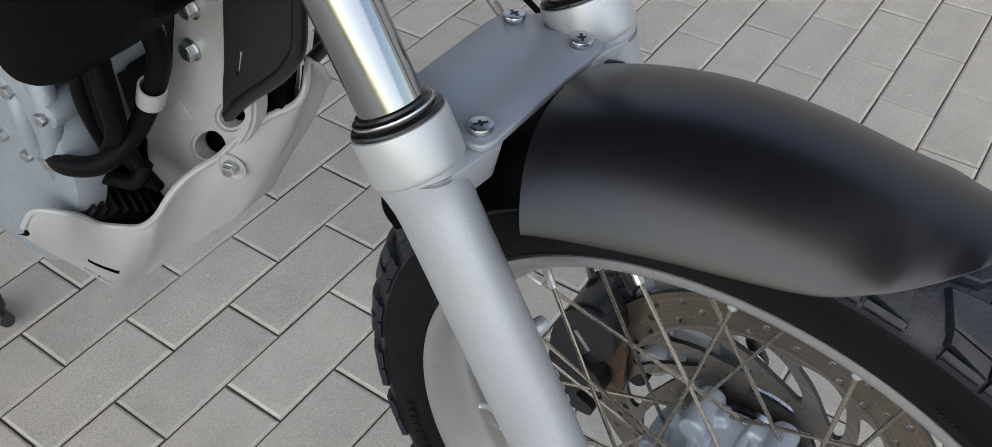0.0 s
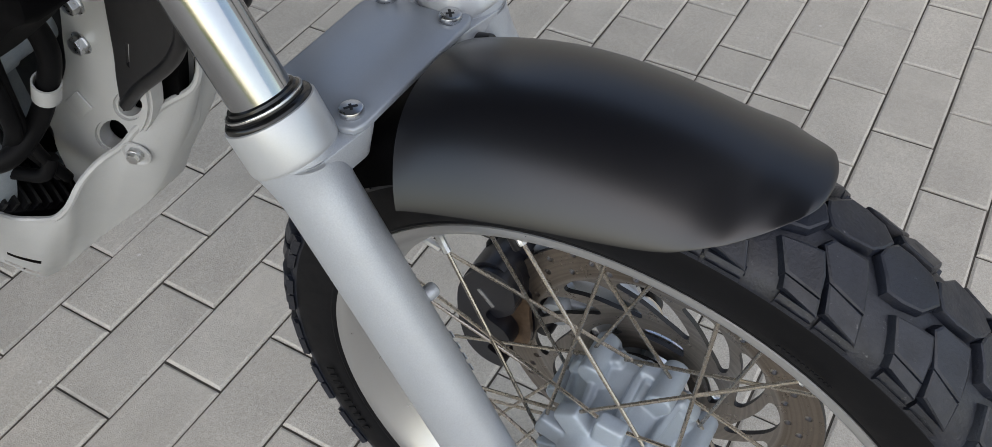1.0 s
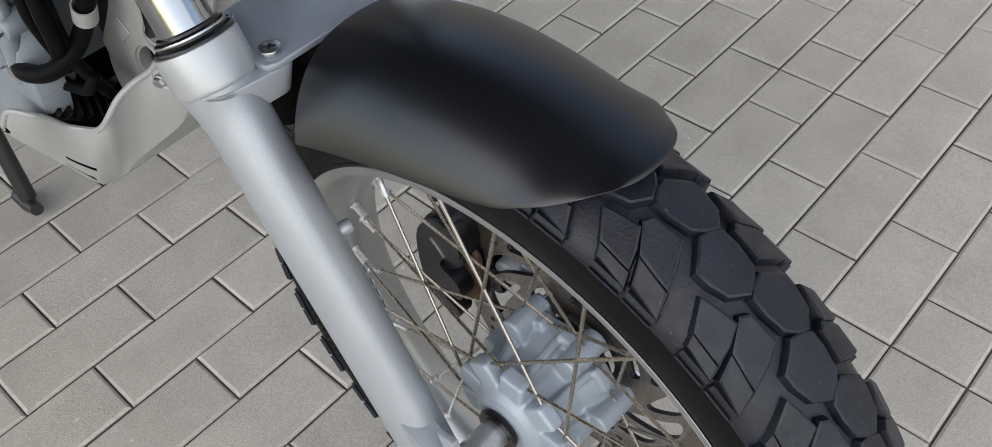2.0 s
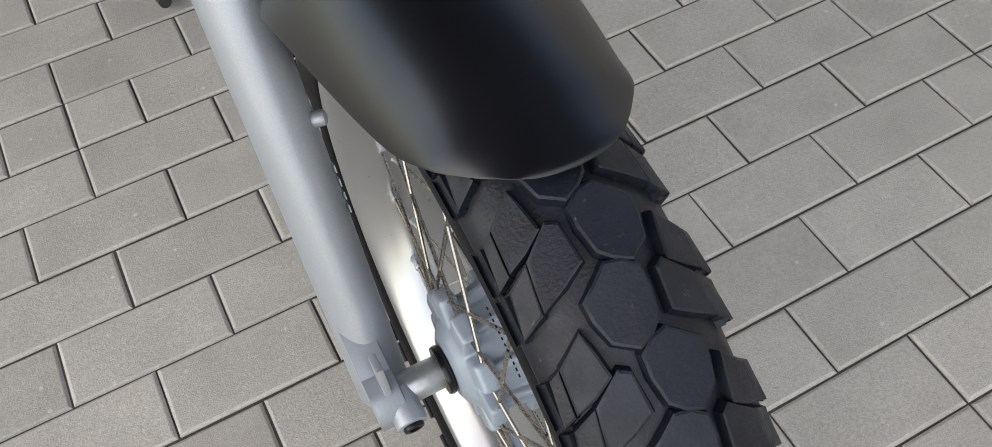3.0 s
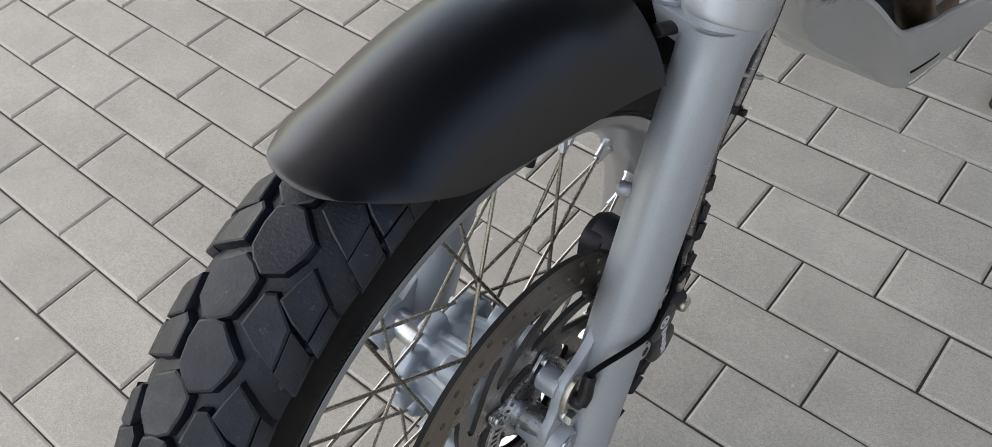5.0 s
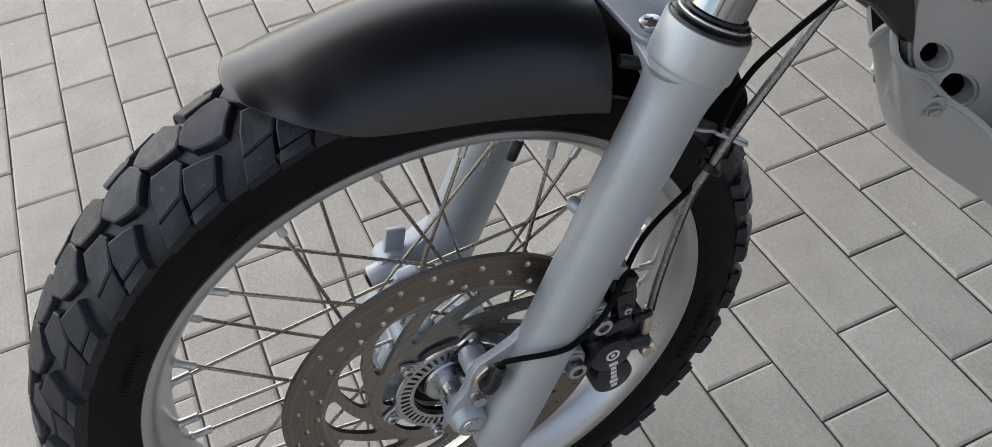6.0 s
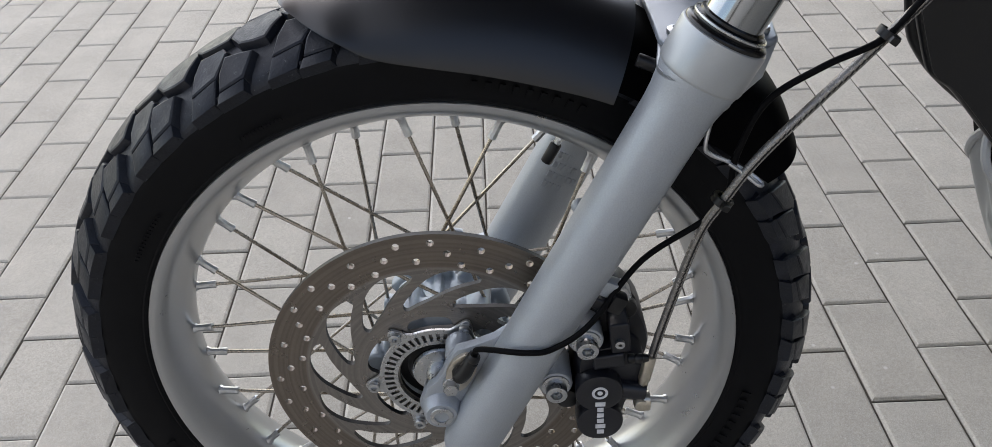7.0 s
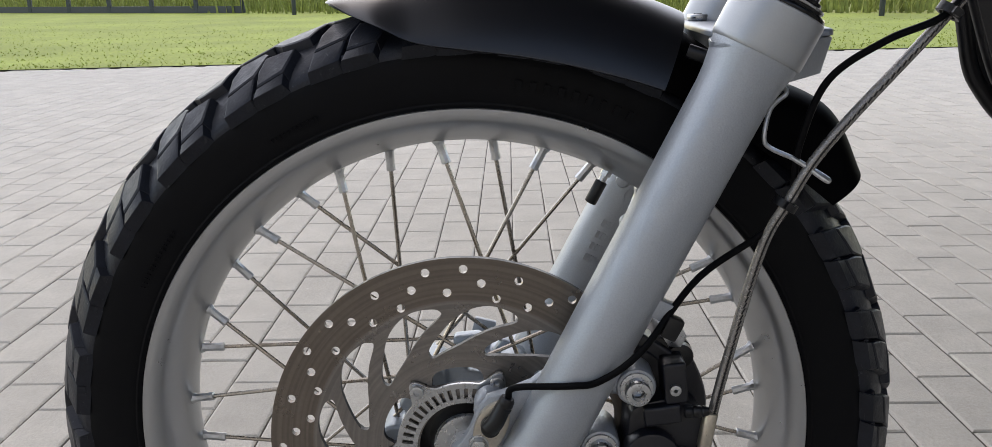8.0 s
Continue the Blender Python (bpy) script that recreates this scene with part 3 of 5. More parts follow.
# fork legs: round castings, the right one deeper from front to rear towards its foot
for side, tag in ((-1, "right"), (1, "left")):
    F = fork(side)
    b = bmesh.new()
    rings = []
    for r, h, deep in ((0.010, -0.0585, 0.0), (0.016, -0.058, 0.2), (0.0205, -0.055, 0.5), (0.0232, -0.048, 0.8), (0.0238, -0.02, 1.0), (0.0240, 0.04, 1.0), (0.0242, 0.12, 0.8), (0.0243, 0.20, 0.5), (0.0244, 0.270, 0.3),
                       (0.0245, 0.296, 0.2), (0.0252, 0.306, 0.1), (0.0268, 0.316, 0.0), (0.0283, 0.323, 0.0), (0.0290, 0.3275, 0.0), (0.0290, 0.336, 0.0)):
        rx, ry = (r - 0.0018 * deep, r + 0.0055 * deep) if side < 0 else (r, r)
        rings.append([tuple(F @ Vector((rx * math.cos(u), ry * math.sin(u), h))) for u in [2 * math.pi * k / 48 for k in range(48)]])
    loft(b, rings)
    leg = part("fork_leg", b, SILVER, bike, "silver-painted lower fork leg with cast texture")
    b = bmesh.new()
    lathe(b, [(0.0206, 0.3262), (0.0292, 0.3262), (0.0299, 0.3268), (0.0303, 0.3285), (0.0304, 0.331), (0.0304, 0.3555), (0.0301, 0.3570), (0.0292, 0.3576), (0.0206, 0.3576)], 64, F, closed=True)
    part("collar", b, SILVER_SMOOTH, leg)
    b = bmesh.new()
    lathe(b, [(0.0203, 0.3560), (0.0284, 0.3560), (0.0290, 0.3572), (0.0289, 0.3592), (0.0278, 0.3606), (0.0252, 0.3614), (0.0254, 0.3630), (0.0250, 0.3646), (0.0226, 0.3658), (0.0224, 0.3676), (0.0203, 0.3684)], 64, F, closed=True)
    part("dust_seal", b, SEAL, leg)
    b = bmesh.new()
    lathe(b, [(0.0246, 0.3628), (0.0257, 0.3631), (0.0259, 0.3638), (0.0257, 0.3645), (0.0246, 0.3648)], 64, F, closed=True)
    part("seal_ring", b, STEEL, leg)
    b = bmesh.new()
    lathe(b, [(0.0, 0.33), (0.0202, 0.33), (0.0202, 0.62), (0.0, 0.62)], 64, F)
    part("fork_tube", b, CHROME, bike, "bright chrome fork tube")
    # bosses for the guard's bracket: one arm in front of the tube, one behind
    for yy in (0.178, 0.232):
        b = bmesh.new()
        cx = side * 0.0565 + 0.002
        ax, ay = (F @ Vector((0, 0, 0.322))).xy
        hull = []
        for k in range(72):
            t = radians(5 * k)
            c, sn = math.cos(t), math.sin(t)
            if cx * c + yy * sn + 0.0132 > ax * c + ay * sn + 0.0265:
                hull.append((cx + 0.0132 * c, yy + 0.0132 * sn))
            else:
                hull.append((ax + 0.0265 * c, ay + 0.0265 * sn))
        slab(b, hull, [], 0.6215, 0.6455, Matrix(), 0.002)
        bmesh.ops.recalc_face_normals(b, faces=b.faces)
        for v in b.verts:
            if v.co.z < 0.63:
                q = Vector((ax, ay, v.co.z))
                v.co += (q - v.co) * 0.12 - Vector((0, 0, 0.10 * max(0.0, 0.045 - (v.co - q).length)))
        part("bracket_arm", b, SILVER, leg)
    # axle lug
    b = bmesh.new()
    if side < 0:
        lug = [(0.0225 * math.cos(radians(t)), AXLE_Z + 0.0225 * math.sin(radians(t))) for t in range(100, 300, 20)]
        lug += [(0.030, 0.308), (0.052, 0.325), (0.056, 0.352), (0.060, 0.3657), (0.048, 0.3761), (0.030, 0.3695), (0.012, 0.3596)]
        slab(b, lug, [], -0.013, 0.011, Matrix(((0, 0, 1, -0.098), (1, 0, 0, 0), (0, 1, 0, 0), (0, 0, 0, 1))), 0.003)
    else:
        # a thin web that stands out in front of the leg, with bosses for the sensor and the axle
        lug = [(0.062, 0.425), (0.041, 0.409), (0.0234, 0.4016), (0.0105, 0.3976), (0.0027, 0.3878), (-0.0023, 0.374), (-0.0082, 0.3637), (-0.0159, 0.3576), (-0.0204, 0.3469), (-0.0228, 0.3310), (-0.0195, 0.3170),
               (-0.009, 0.3100), (0.010, 0.3070), (0.030, 0.3300), (0.050, 0.3600), (0.070, 0.3900)]
        slab(b, lug, [], 0.0755, 0.0835, Matrix(((0, 0, 1, 0), (1, 0, 0, 0), (0, 1, 0, 0), (0, 0, 0, 1))), 0.0022)
        rod(b, 0.0118, 0.0780, SIDE @ Matrix.Translation((0.0120, 0.3850, 0)), 28, 0.002, h0=0.0580)
        lathe(b, [(0.0, 0.052), (0.0135, 0.052), (0.0150, 0.054), (0.0168, 0.066), (0.0190, 0.077), (0.0165, 0.0845), (0.0138, 0.0930), (0.0128, 0.0940), (0.0, 0.0940)], 32, SIDE @ Matrix.Translation((-0.0055, 0.3345, 0)))
        for v in b.verts:
            v.co = BACK @ v.co
    part("axle_lug", b, SILVER, leg)
    if side < 0:
        b = bmesh.new()
        m = along((-0.0895, -0.030, 0.3405), (0.0, 1.0, 0.18))
        rod(b, 0.0125, 0.030, m, 24, 0.002)
        block(b, (0.006, 0.020, 0.040), Matrix.Translation((-0.097, 0.002, 0.368)) @ Matrix.Rotation(radians(-14), 4, "X"), 0.002)
        part("pinch_boss", b, SILVER, leg)
        b = bmesh.new()
        rod(b, 0.0082, 0.004, m @ Matrix.Translation((0, 0, -0.0035)), 20, 0.001, 0.0045)
        rod(b, 0.0046, 0.002, m @ Matrix.Translation((0, 0, -0.001)), 6)
        part("pinch_bolt", b, BLACK_PART, leg, "star-socket pinch bolt")
        b = bmesh.new()
        rod(b, 0.0135, 0.040, WHEEL @ Matrix.Translation((0, 0, -0.090)), 32, 0.001)
        part("axle_sleeve", b, NIPPLE, leg, "dull grey axle sleeve")
    else:
        b = bmesh.new()
        m = BACK @ SIDE @ Matrix.Translation((-0.0055, 0.3345, 0))
        rod(b, 0.0100, 0.0955, m, 32, 0.0008, 0.0062, h0=0.090)
        hexa(b, 0.0068, 0.0935, m, 0.089)
        part("axle_end", b, STEEL, leg, "hollow axle end with socket")
    # small cast stub on the inner side
    b = bmesh.new()
    rod(b, 0.006, 0.012, F @ along((-side * 0.018, -0.012, 0.190), (-side, -0.4, 0)), 14, 0.003)
    part("cast_stub", b, SILVER, leg)
b = bmesh.new()
for i, (row, ww) in enumerate(((0, 0.018), (1, 0.026), (2, 0.030), (3, 0.022))):
    for k in range(int(ww / 0.005)):
        block(b, (0.0010, 0.0032, 0.006), fork(-1) @ Matrix.Translation((0.0226, -0.012 + 0.0048 * k, 0.150 - 0.011 * row)))
lathe(b, [(0.006, -0.0006), (0.006, 0.0006), (0.008, 0.0006), (0.008, -0.0006)], 24, fork(-1) @ Matrix.Translation((0.0226, 0.0, 0.180)) @ Matrix.Rotation(radians(90), 4, "Y"), closed=True)
lathe(b, [(0.006, -0.0006), (0.006, 0.0006), (0.008, 0.0006), (0.008, -0.0006)], 24, fork(-1) @ Matrix.Translation((0.0226, 0.0, 0.200)) @ Matrix.Rotation(radians(90), 4, "Y"), closed=True)
marks = part("cast_marks", b, SILVER, bike, "raised casting marks on the inner fork leg")
marks["kind"] = "stuff"

# bracket plate across the fork
b = bmesh.new()
out = []
for sx in (1, -1):
    seq = [(0.040, 0.1615), (0.060, 0.1615), (0.068, 0.1650), (0.0705, 0.1720), (0.0695, 0.1800), (0.0645, 0.1880), (0.0620, 0.1960), (0.0610, 0.2040), (0.0625, 0.2120), (0.0665, 0.2200), (0.0705, 0.2280), (0.0700, 0.2360), (0.0640, 0.2410), (0.040, 0.2440)]
    if sx < 0:
        seq = seq[::-1]
    out += [(sx * x, y) for x, y in seq]
slab(b, out, [], 0.6460, 0.6505, Matrix.Translation((0.002, 0.003, 0)), 0.002)
plate = part("bracket_plate", b, PLATE, bike, "grey satin plate that joins the fork legs above the guard", angle=60)
for sx in (-1, 1):
    for yy in (0.175, 0.229):
        m = Matrix.Translation((sx * 0.0565 + 0.002, yy + 0.003, 0.6505))
        b = bmesh.new()
        rod(b, 0.0080, 0.0050, m, 28, 0.0012)
        screw = part("plate_screw", b, STEEL, plate, "steel socket screw with washer")
        b = bmesh.new()
        for k in range(2):
            block(b, (0.0020, 0.0090 - 0.003 * k, 0.0006), m @ Matrix.Translation((0, 0, 0.0050)) @ Matrix.Rotation(0.7 * sx + yy * 9 + 1.571 * k, 4, "Z"))
        part("socket", b, BLACK_PART, screw, "dark socket of the screw")

for ob in list(bike.children):
    ob.matrix_basis = TURN @ ob.matrix_basis
steered = set(bike.children)

# brake caliper behind the left leg


def smooth_loop(pts, per=5):
    p = [Vector((*q, 0)) for q in pts]
    n, o = len(p), []
    for i in range(n):
        a, bb, c, d = p[i - 1], p[i], p[(i + 1) % n], p[(i + 2) % n]
        for k in range(per):
            t = k / per
            v = 0.5 * ((2 * bb) + (c - a) * t + (2 * a - 5 * bb + 4 * c - d) * t * t + (3 * bb - a - 3 * c + d) * t ** 3)
            o.append((v.x, v.y))
    return o


b = bmesh.new()
slab(b, smooth_loop([(0.114, 0.398), (0.110, 0.375), (0.108, 0.345), (0.112, 0.326), (0.128, 0.320), (0.146, 0.325), (0.152, 0.345), (0.163, 0.352), (0.166, 0.375), (0.160, 0.398), (0.140, 0.406)]), [], 0.054, 0.094, SIDE, 0.004)
slab(b, smooth_loop([(0.118, 0.432), (0.114, 0.408), (0.120, 0.385), (0.150, 0.362), (0.166, 0.372), (0.170, 0.394), (0.162, 0.420), (0.148, 0.440), (0.132, 0.444)]), [], 0.032, 0.074, SIDE, 0.005)
# the half on the wheel's side: two fingers with a gap for the pad
slab(b, smooth_loop([(0.118, 0.436), (0.112, 0.412), (0.118, 0.398), (0.136, 0.390), (0.141, 0.376), (0.124, 0.366), (0.118, 0.352), (0.122, 0.340), (0.138, 0.338), (0.141, 0.328), (0.126, 0.320), (0.128, 0.308), (0.150, 0.310), (0.166, 0.330), (0.171, 0.372), (0.165, 0.412), (0.142, 0.440)], 4), [], 0.026, 0.046, SIDE, 0.004)
caliper = part("brake_caliper", b, CALIPER, bike, "dark blue-black two-piston floating brake caliper")
for py, pz, r in ((0.1265, 0.3655, 0.0195), (0.1280, 0.3320, 0.0195)):
    b = bmesh.new()
    rod(b, r, 0.1055, SIDE @ Matrix.Translation((py, pz, 0)), 40, 0.0022, h0=0.088)
    part("piston_housing", b, CALIPER, caliper)
for size, place, turn in (((0.034, 0.0160, 0.030), (0.083, 0.1420, 0.4195), 6), ((0.036, 0.0260, 0.014), (0.083, 0.1340, 0.3960), 8), ((0.024, 0.030, 0.010), (0.070, 0.1300, 0.437), -35)):
    b = bmesh.new()
    block(b, size, Matrix.Translation(place) @ Matrix.Rotation(radians(turn), 4, "X"), 0.0025, 3)
    part("caliper_rib", b, CALIPER, caliper)
b = bmesh.new()
rod(b, 0.0085, 0.026, along((0.094, 0.140, 0.3625), (0.1, 1, -0.16)), 20, 0.0015)
part("hose_port", b, CALIPER, caliper)
for x0, x1, py, pz, r in ((0.056, 0.078, 0.1490, 0.430, 0.0095), (0.056, 0.092, 0.1020, 0.3470, 0.0100)):
    b = bmesh.new()
    lathe(b, [(0.0, x0), (r * 0.8, x0), (r, x0 + 0.003), (r, x1 - 0.012), (r * 0.8, x1 - 0.010), (r, x1 - 0.007), (r * 0.95, x1 - 0.001), (r * 0.8, x1), (0.0, x1)], 24, SIDE @ Matrix.Translation((py, pz, 0)))
    part("slider_boot", b, BLACK_PART, caliper)
b = bmesh.new()
hexa(b, 0.0085, 0.080, SIDE @ Matrix.Translation((0.144, 0.446, 0)), 0.066)
part("slider_nut", b, STEEL, caliper)
b = bmesh.new()
rod(b, 0.0040, 0.0037, along((0.0998, 0.1415, 0.4160), (1, 0, 0)), 16, 0.0005, 0.0014)
part("bleed_screw", b, STEEL, caliper, "brass retaining pin end")
b = bmesh.new()
slab(b, smooth_loop([(0.112, 0.398), (0.108, 0.372), (0.108, 0.340), (0.122, 0.322), (0.144, 0.326), (0.146, 0.392)]), [], 0.0440, 0.0495, SIDE, 0.001)
part("brake_pad", b, RUST, caliper, "rust-stained pad backing")
b = bmesh.new()
block(b, (0.0012, 0.004, 0.022), Matrix.Translation((0.0255, 0.140, 0.404)) @ Matrix.Rotation(radians(-40), 4, "X"), 0.0004)
part("pad_spring", b, STEEL, caliper)
# maker's mark as plain shapes
b = bmesh.new()
mk = Matrix.Translation((0.1056, 0.1268, 0.3672))
slab(b, circle(0, 0, 0.0066, 24), [circle(0, 0, 0.0045, 20)], 0, 0.0005, mk @ SIDE)
slab(b, circle(0, 0, 0.0022, 14), [], 0, 0.0005, mk @ SIDE)
part("maker_mark", b, WHITE_MARK, caliper)
for k in range(6):
    b = bmesh.new()
    block(b, (0.0005, (0.0082, 0.0052, 0.0056, 0.0056, 0.0082, 0.0058)[k], 0.0046), Matrix.Translation((0.1058, 0.1275 + 0.0002 * k, 0.3545 - 0.0064 * k)))
    part("maker_bar", b, WHITE_MARK, caliper)
for name_z, py, pz in (("a", 0.1155, 0.4160), ("b", 0.0915, 0.3700)):
    b = bmesh.new()
    rod(b, 0.0140, 0.098, SIDE @ Matrix.Translation((py, pz, 0)), 28, 0.003, h0=0.060)
    rings = []
    for f in (0.0, 1.0):
        q = Vector((0.082, py + (0.062 + 0.51 * (pz - 0.40) + 0.020 - py) * f, pz + 0.004 * f))
        rings.append([(q.x + 0.014 * math.cos(u), q.y, q.z + 0.0125 * math.sin(u)) for u in [2 * math.pi * j / 14 for j in range(14)]])
    loft(b, rings)
    part("caliper_mount", b, SILVER, caliper)
    b = bmesh.new()
    rod(b, 0.0115, 0.0995, SIDE @ Matrix.Translation((py, pz, 0)), 28, 0.0005, h0=0.097)
    rod(b, 0.0088, 0.1095, SIDE @ Matrix.Translation((py, pz, 0)), 24, 0.0012, 0.0046, h0=0.099)
    hexa(b, 0.0047, 0.103, SIDE @ Matrix.Translation((py, pz, 0)), 0.099)
    part("caliper_bolt", b, STEEL, caliper, "socket-head mounting bolt")

# speed sensor on the web in front of the left leg (moved with the hoses below)
b = bmesh.new()
slab(b, smooth_loop([(0.002, 0.356), (0.000, 0.372), (0.006, 0.388), (0.018, 0.396), (0.026, 0.390), (0.024, 0.374), (0.014, 0.358)]), [], 0.0896, 0.0938, SIDE, 0.0012)
sensor = part("sensor_bracket", b, BANJO, bike, "dull grey-brown flange of the wheel-speed sensor")
b = bmesh.new()
rod(b, 0.0068, 0.010, along((0.0935, 0.0120, 0.3800), (1, 0.1, 0.0)), 20, 0.002)
sweep(b, [(0.1010, 0.012, 0.380), (0.1020, 0.0165, 0.386), (0.1010, 0.0215, 0.396), (0.1005, 0.0250, 0.403)], [0.0062, 0.0062, 0.0056, 0.0046], 14, 5)
lathe(b, [(0.0030, 0.0), (0.0054, 0.0), (0.0056, 0.002), (0.0049, 0.003), (0.0056, 0.004), (0.0054, 0.008), (0.0042, 0.010), (0.0024, 0.010)], 16, along((0.1010, 0.0215, 0.394), (0.0, 0.4, 1)))
part("speed_sensor", b, BLACK_PART, sensor, "black moulded wheel-speed sensor")
b = bmesh.new()
hexa(b, 0.0066, 0.1010, SIDE @ Matrix.Translation((0.0040, 0.3640, 0)), 0.0935)
rod(b, 0.0072, 0.0945, SIDE @ Matrix.Translation((0.0040, 0.3640, 0)), 20, 0.0004, h0=0.0900)
part("sensor_bolt", b, STEEL, sensor)

# brake hose, sensor cable, ties and wire guide
HOSE_P = [(0.0968, 0.452, 0.900), (0.0971, 0.3863, 0.7814), (0.0967, 0.340, 0.7075), (0.0966, 0.2922, 0.6477), (0.1015, 0.2313, 0.5789), (0.0997, 0.2084, 0.5398), (0.0955, 0.1937, 0.5052), (0.0925, 0.1762, 0.4278), (0.0940, 0.1663, 0.3806), (0.0955, 0.160, 0.345)]
b = bmesh.new()
sweep(b, HOSE_P, 0.0036, 12, 10)
hose = part("brake_hose", b, BRAID, bike, "clear-coated braided steel brake hose")
b = bmesh.new()
for q in spline(HOSE_P, 60)[60:-20:3]:
    block(b, (0.0008, 0.0009, 0.0042), Matrix.Translation((q.x + 0.0036, q.y, q.z)) @ Matrix.Rotation(radians(-28), 4, "X"))
part("hose_print", b, BLACK_PART, hose, "printed dashes along the hose")
b = bmesh.new()
rod(b, 0.0052, 0.026, along((0.0945, 0.1660, 0.388), (0.03, -0.16, -1)), 16, 0.001)
rod(b, 0.0042, 0.040, along((0.0945, 0.1660, 0.388), (0.03, -0.16, -1)), 16, 0.001)
rod(b, 0.0066, 0.014, along((0.093, 0.160, 0.342), (1, 0, 0)), 18, 0.003)
rod(b, 0.0088, 0.007, along((0.0985, 0.160, 0.342), (0, 1, 0)), 18, 0.001)
part("banjo_fitting", b, BANJO, hose, "steel banjo fitting")
b = bmesh.new()
lathe(b, [(0.0, 0.0), (0.003, 0.0), (0.0042, 0.001), (0.0042, 0.005), (0.0034, 0.006), (0.0042, 0.007), (0.0042, 0.011), (0.0034, 0.012), (0.0040, 0.013), (0.0028, 0.017), (0.0, 0.017)], 16, along((0.101, 0.148, 0.3995), (0.05, 1, 0.05)))
part("bleed_cap", b, BLACK_PART, caliper)
CABLE = [(0.0975, 0.318, 0.683), (0.0985, 0.297, 0.6560), (0.1035, 0.2599, 0.641), (0.1034, 0.2265, 0.6172), (0.0985, 0.213, 0.5757), (0.0945, 0.2064, 0.5283), (0.0990, 0.1527, 0.4880), (0.1165, 0.1139, 0.4437), (0.1205, 0.0865, 0.424), (0.1210, 0.0665, 0.4207), (0.1060, 0.0300, 0.4130), (0.1005, 0.0250, 0.4020)]
b = bmesh.new()
sweep(b, CABLE, 0.0024, 10, 8)
part("sensor_cable", b, HOSE, bike, "black wheel-speed sensor cable")
for q, d in (((0.0972, 0.300, 0.6580), (0, 0.55, 0.83)), ((0.0975, 0.2070, 0.5370), (0, 0.5, 0.86))):
    b = bmesh.new()
    m = along(q, d)
    lathe(b, [(0.0055, -0.0028), (0.0082, -0.0028), (0.0082, 0.0028), (0.0055, 0.0028)], 14, m, closed=True)
    block(b, (0.006, 0.006, 0.005), m @ Matrix.Translation((0.009, 0, 0)), 0.001)
    part("cable_tie", b, BLACK_PART, hose)
b = bmesh.new()
sweep(b, [(0.082, 0.202, 0.613), (0.087, 0.2063, 0.6078), (0.089, 0.1962, 0.5981), (0.0945, 0.1915, 0.5805), (0.0945, 0.1960, 0.5735), (0.0960, 0.2106, 0.5668), (0.1000, 0.2251, 0.5585), (0.1045, 0.2310, 0.5545),
          (0.1065, 0.2285, 0.5545), (0.1020, 0.2180, 0.5620), (0.0985, 0.2085, 0.5680)], 0.0016, 8, 8)
part("hose_guide", b, NIPPLE, bike, "bent wire hose guide")
b = bmesh.new()
block(b, (0.012, 0.020, 0.014), Matrix.Translation((0.102, 0.126, 0.468)) @ Matrix.Rotation(-RAKE, 4, "X"), 0.002)
part("cable_clip", b, SILVER, bike)
b = bmesh.new()
block(b, (0.012, 0.012, 0.016), Matrix.Translation((0.108, 0.1340, 0.4565)) @ Matrix.Rotation(-RAKE, 4, "X"), 0.003)
part("cable_grommet", b, BLACK_PART, bike)

for ob in bike.children:
    if ob not in steered:
        ob.matrix_basis = Matrix.Translation((-0.006, -0.002, -0.008) if ob == caliper else (-0.006, 0, 0)) @ ob.matrix_basis

# front mudguard: its lower edge, half width and crown from the tip (0) to the rear edge (1); a domed section with slanting sides
LOW = [(0.0, 0.3405), (0.004, 0.3402), (0.012, 0.3396), (0.03, 0.3378), (0.08, 0.3273), (0.15, 0.3165), (0.25, 0.3020), (0.4, 0.2950), (0.6, 0.2927), (0.8, 0.2934), (1.0, 0.2974)]
WID = [(0.0, 0.0015), (0.002, 0.0085), (0.006, 0.0145), (0.014, 0.0212), (0.03, 0.0287), (0.08, 0.0424), (0.15, 0.0558), (0.3, 0.0663), (0.6, 0.0765), (1.0, 0.0847)]
TOP = [(0.0, 0.3408), (0.004, 0.3415), (0.012, 0.3418), (0.03, 0.3414), (0.08, 0.3396), (0.15, 0.3382), (0.4, 0.3422), (0.7, 0.3477), (1.0, 0.3496)]
b = bmesh.new()
grid = []
for i in range(73):
    u = (i / 72) ** 2.1
    th, lo, w, hi = -17.55 + 43.12 * u, lerp(LOW, u), lerp(WID, u), lerp(TOP, u)
    row = []
    for j in range(49):
        q = radians(-90 + 3.75 * j)
        sx = math.copysign(abs(math.sin(q)) ** 0.82, math.sin(q)) * w
        rr = lo + (hi - lo) * max(0.0, math.cos(q)) ** 1.72
        p = wp(rr, th, sx - 0.0053)
        row.append((p.x + 0.0074 * p.y, p.y, p.z))
    grid.append(row)
shell(b, grid, -0.0026)
guard = part("front_mudguard", b, BLACK_SATIN, bike, "short satin black plastic front mudguard")
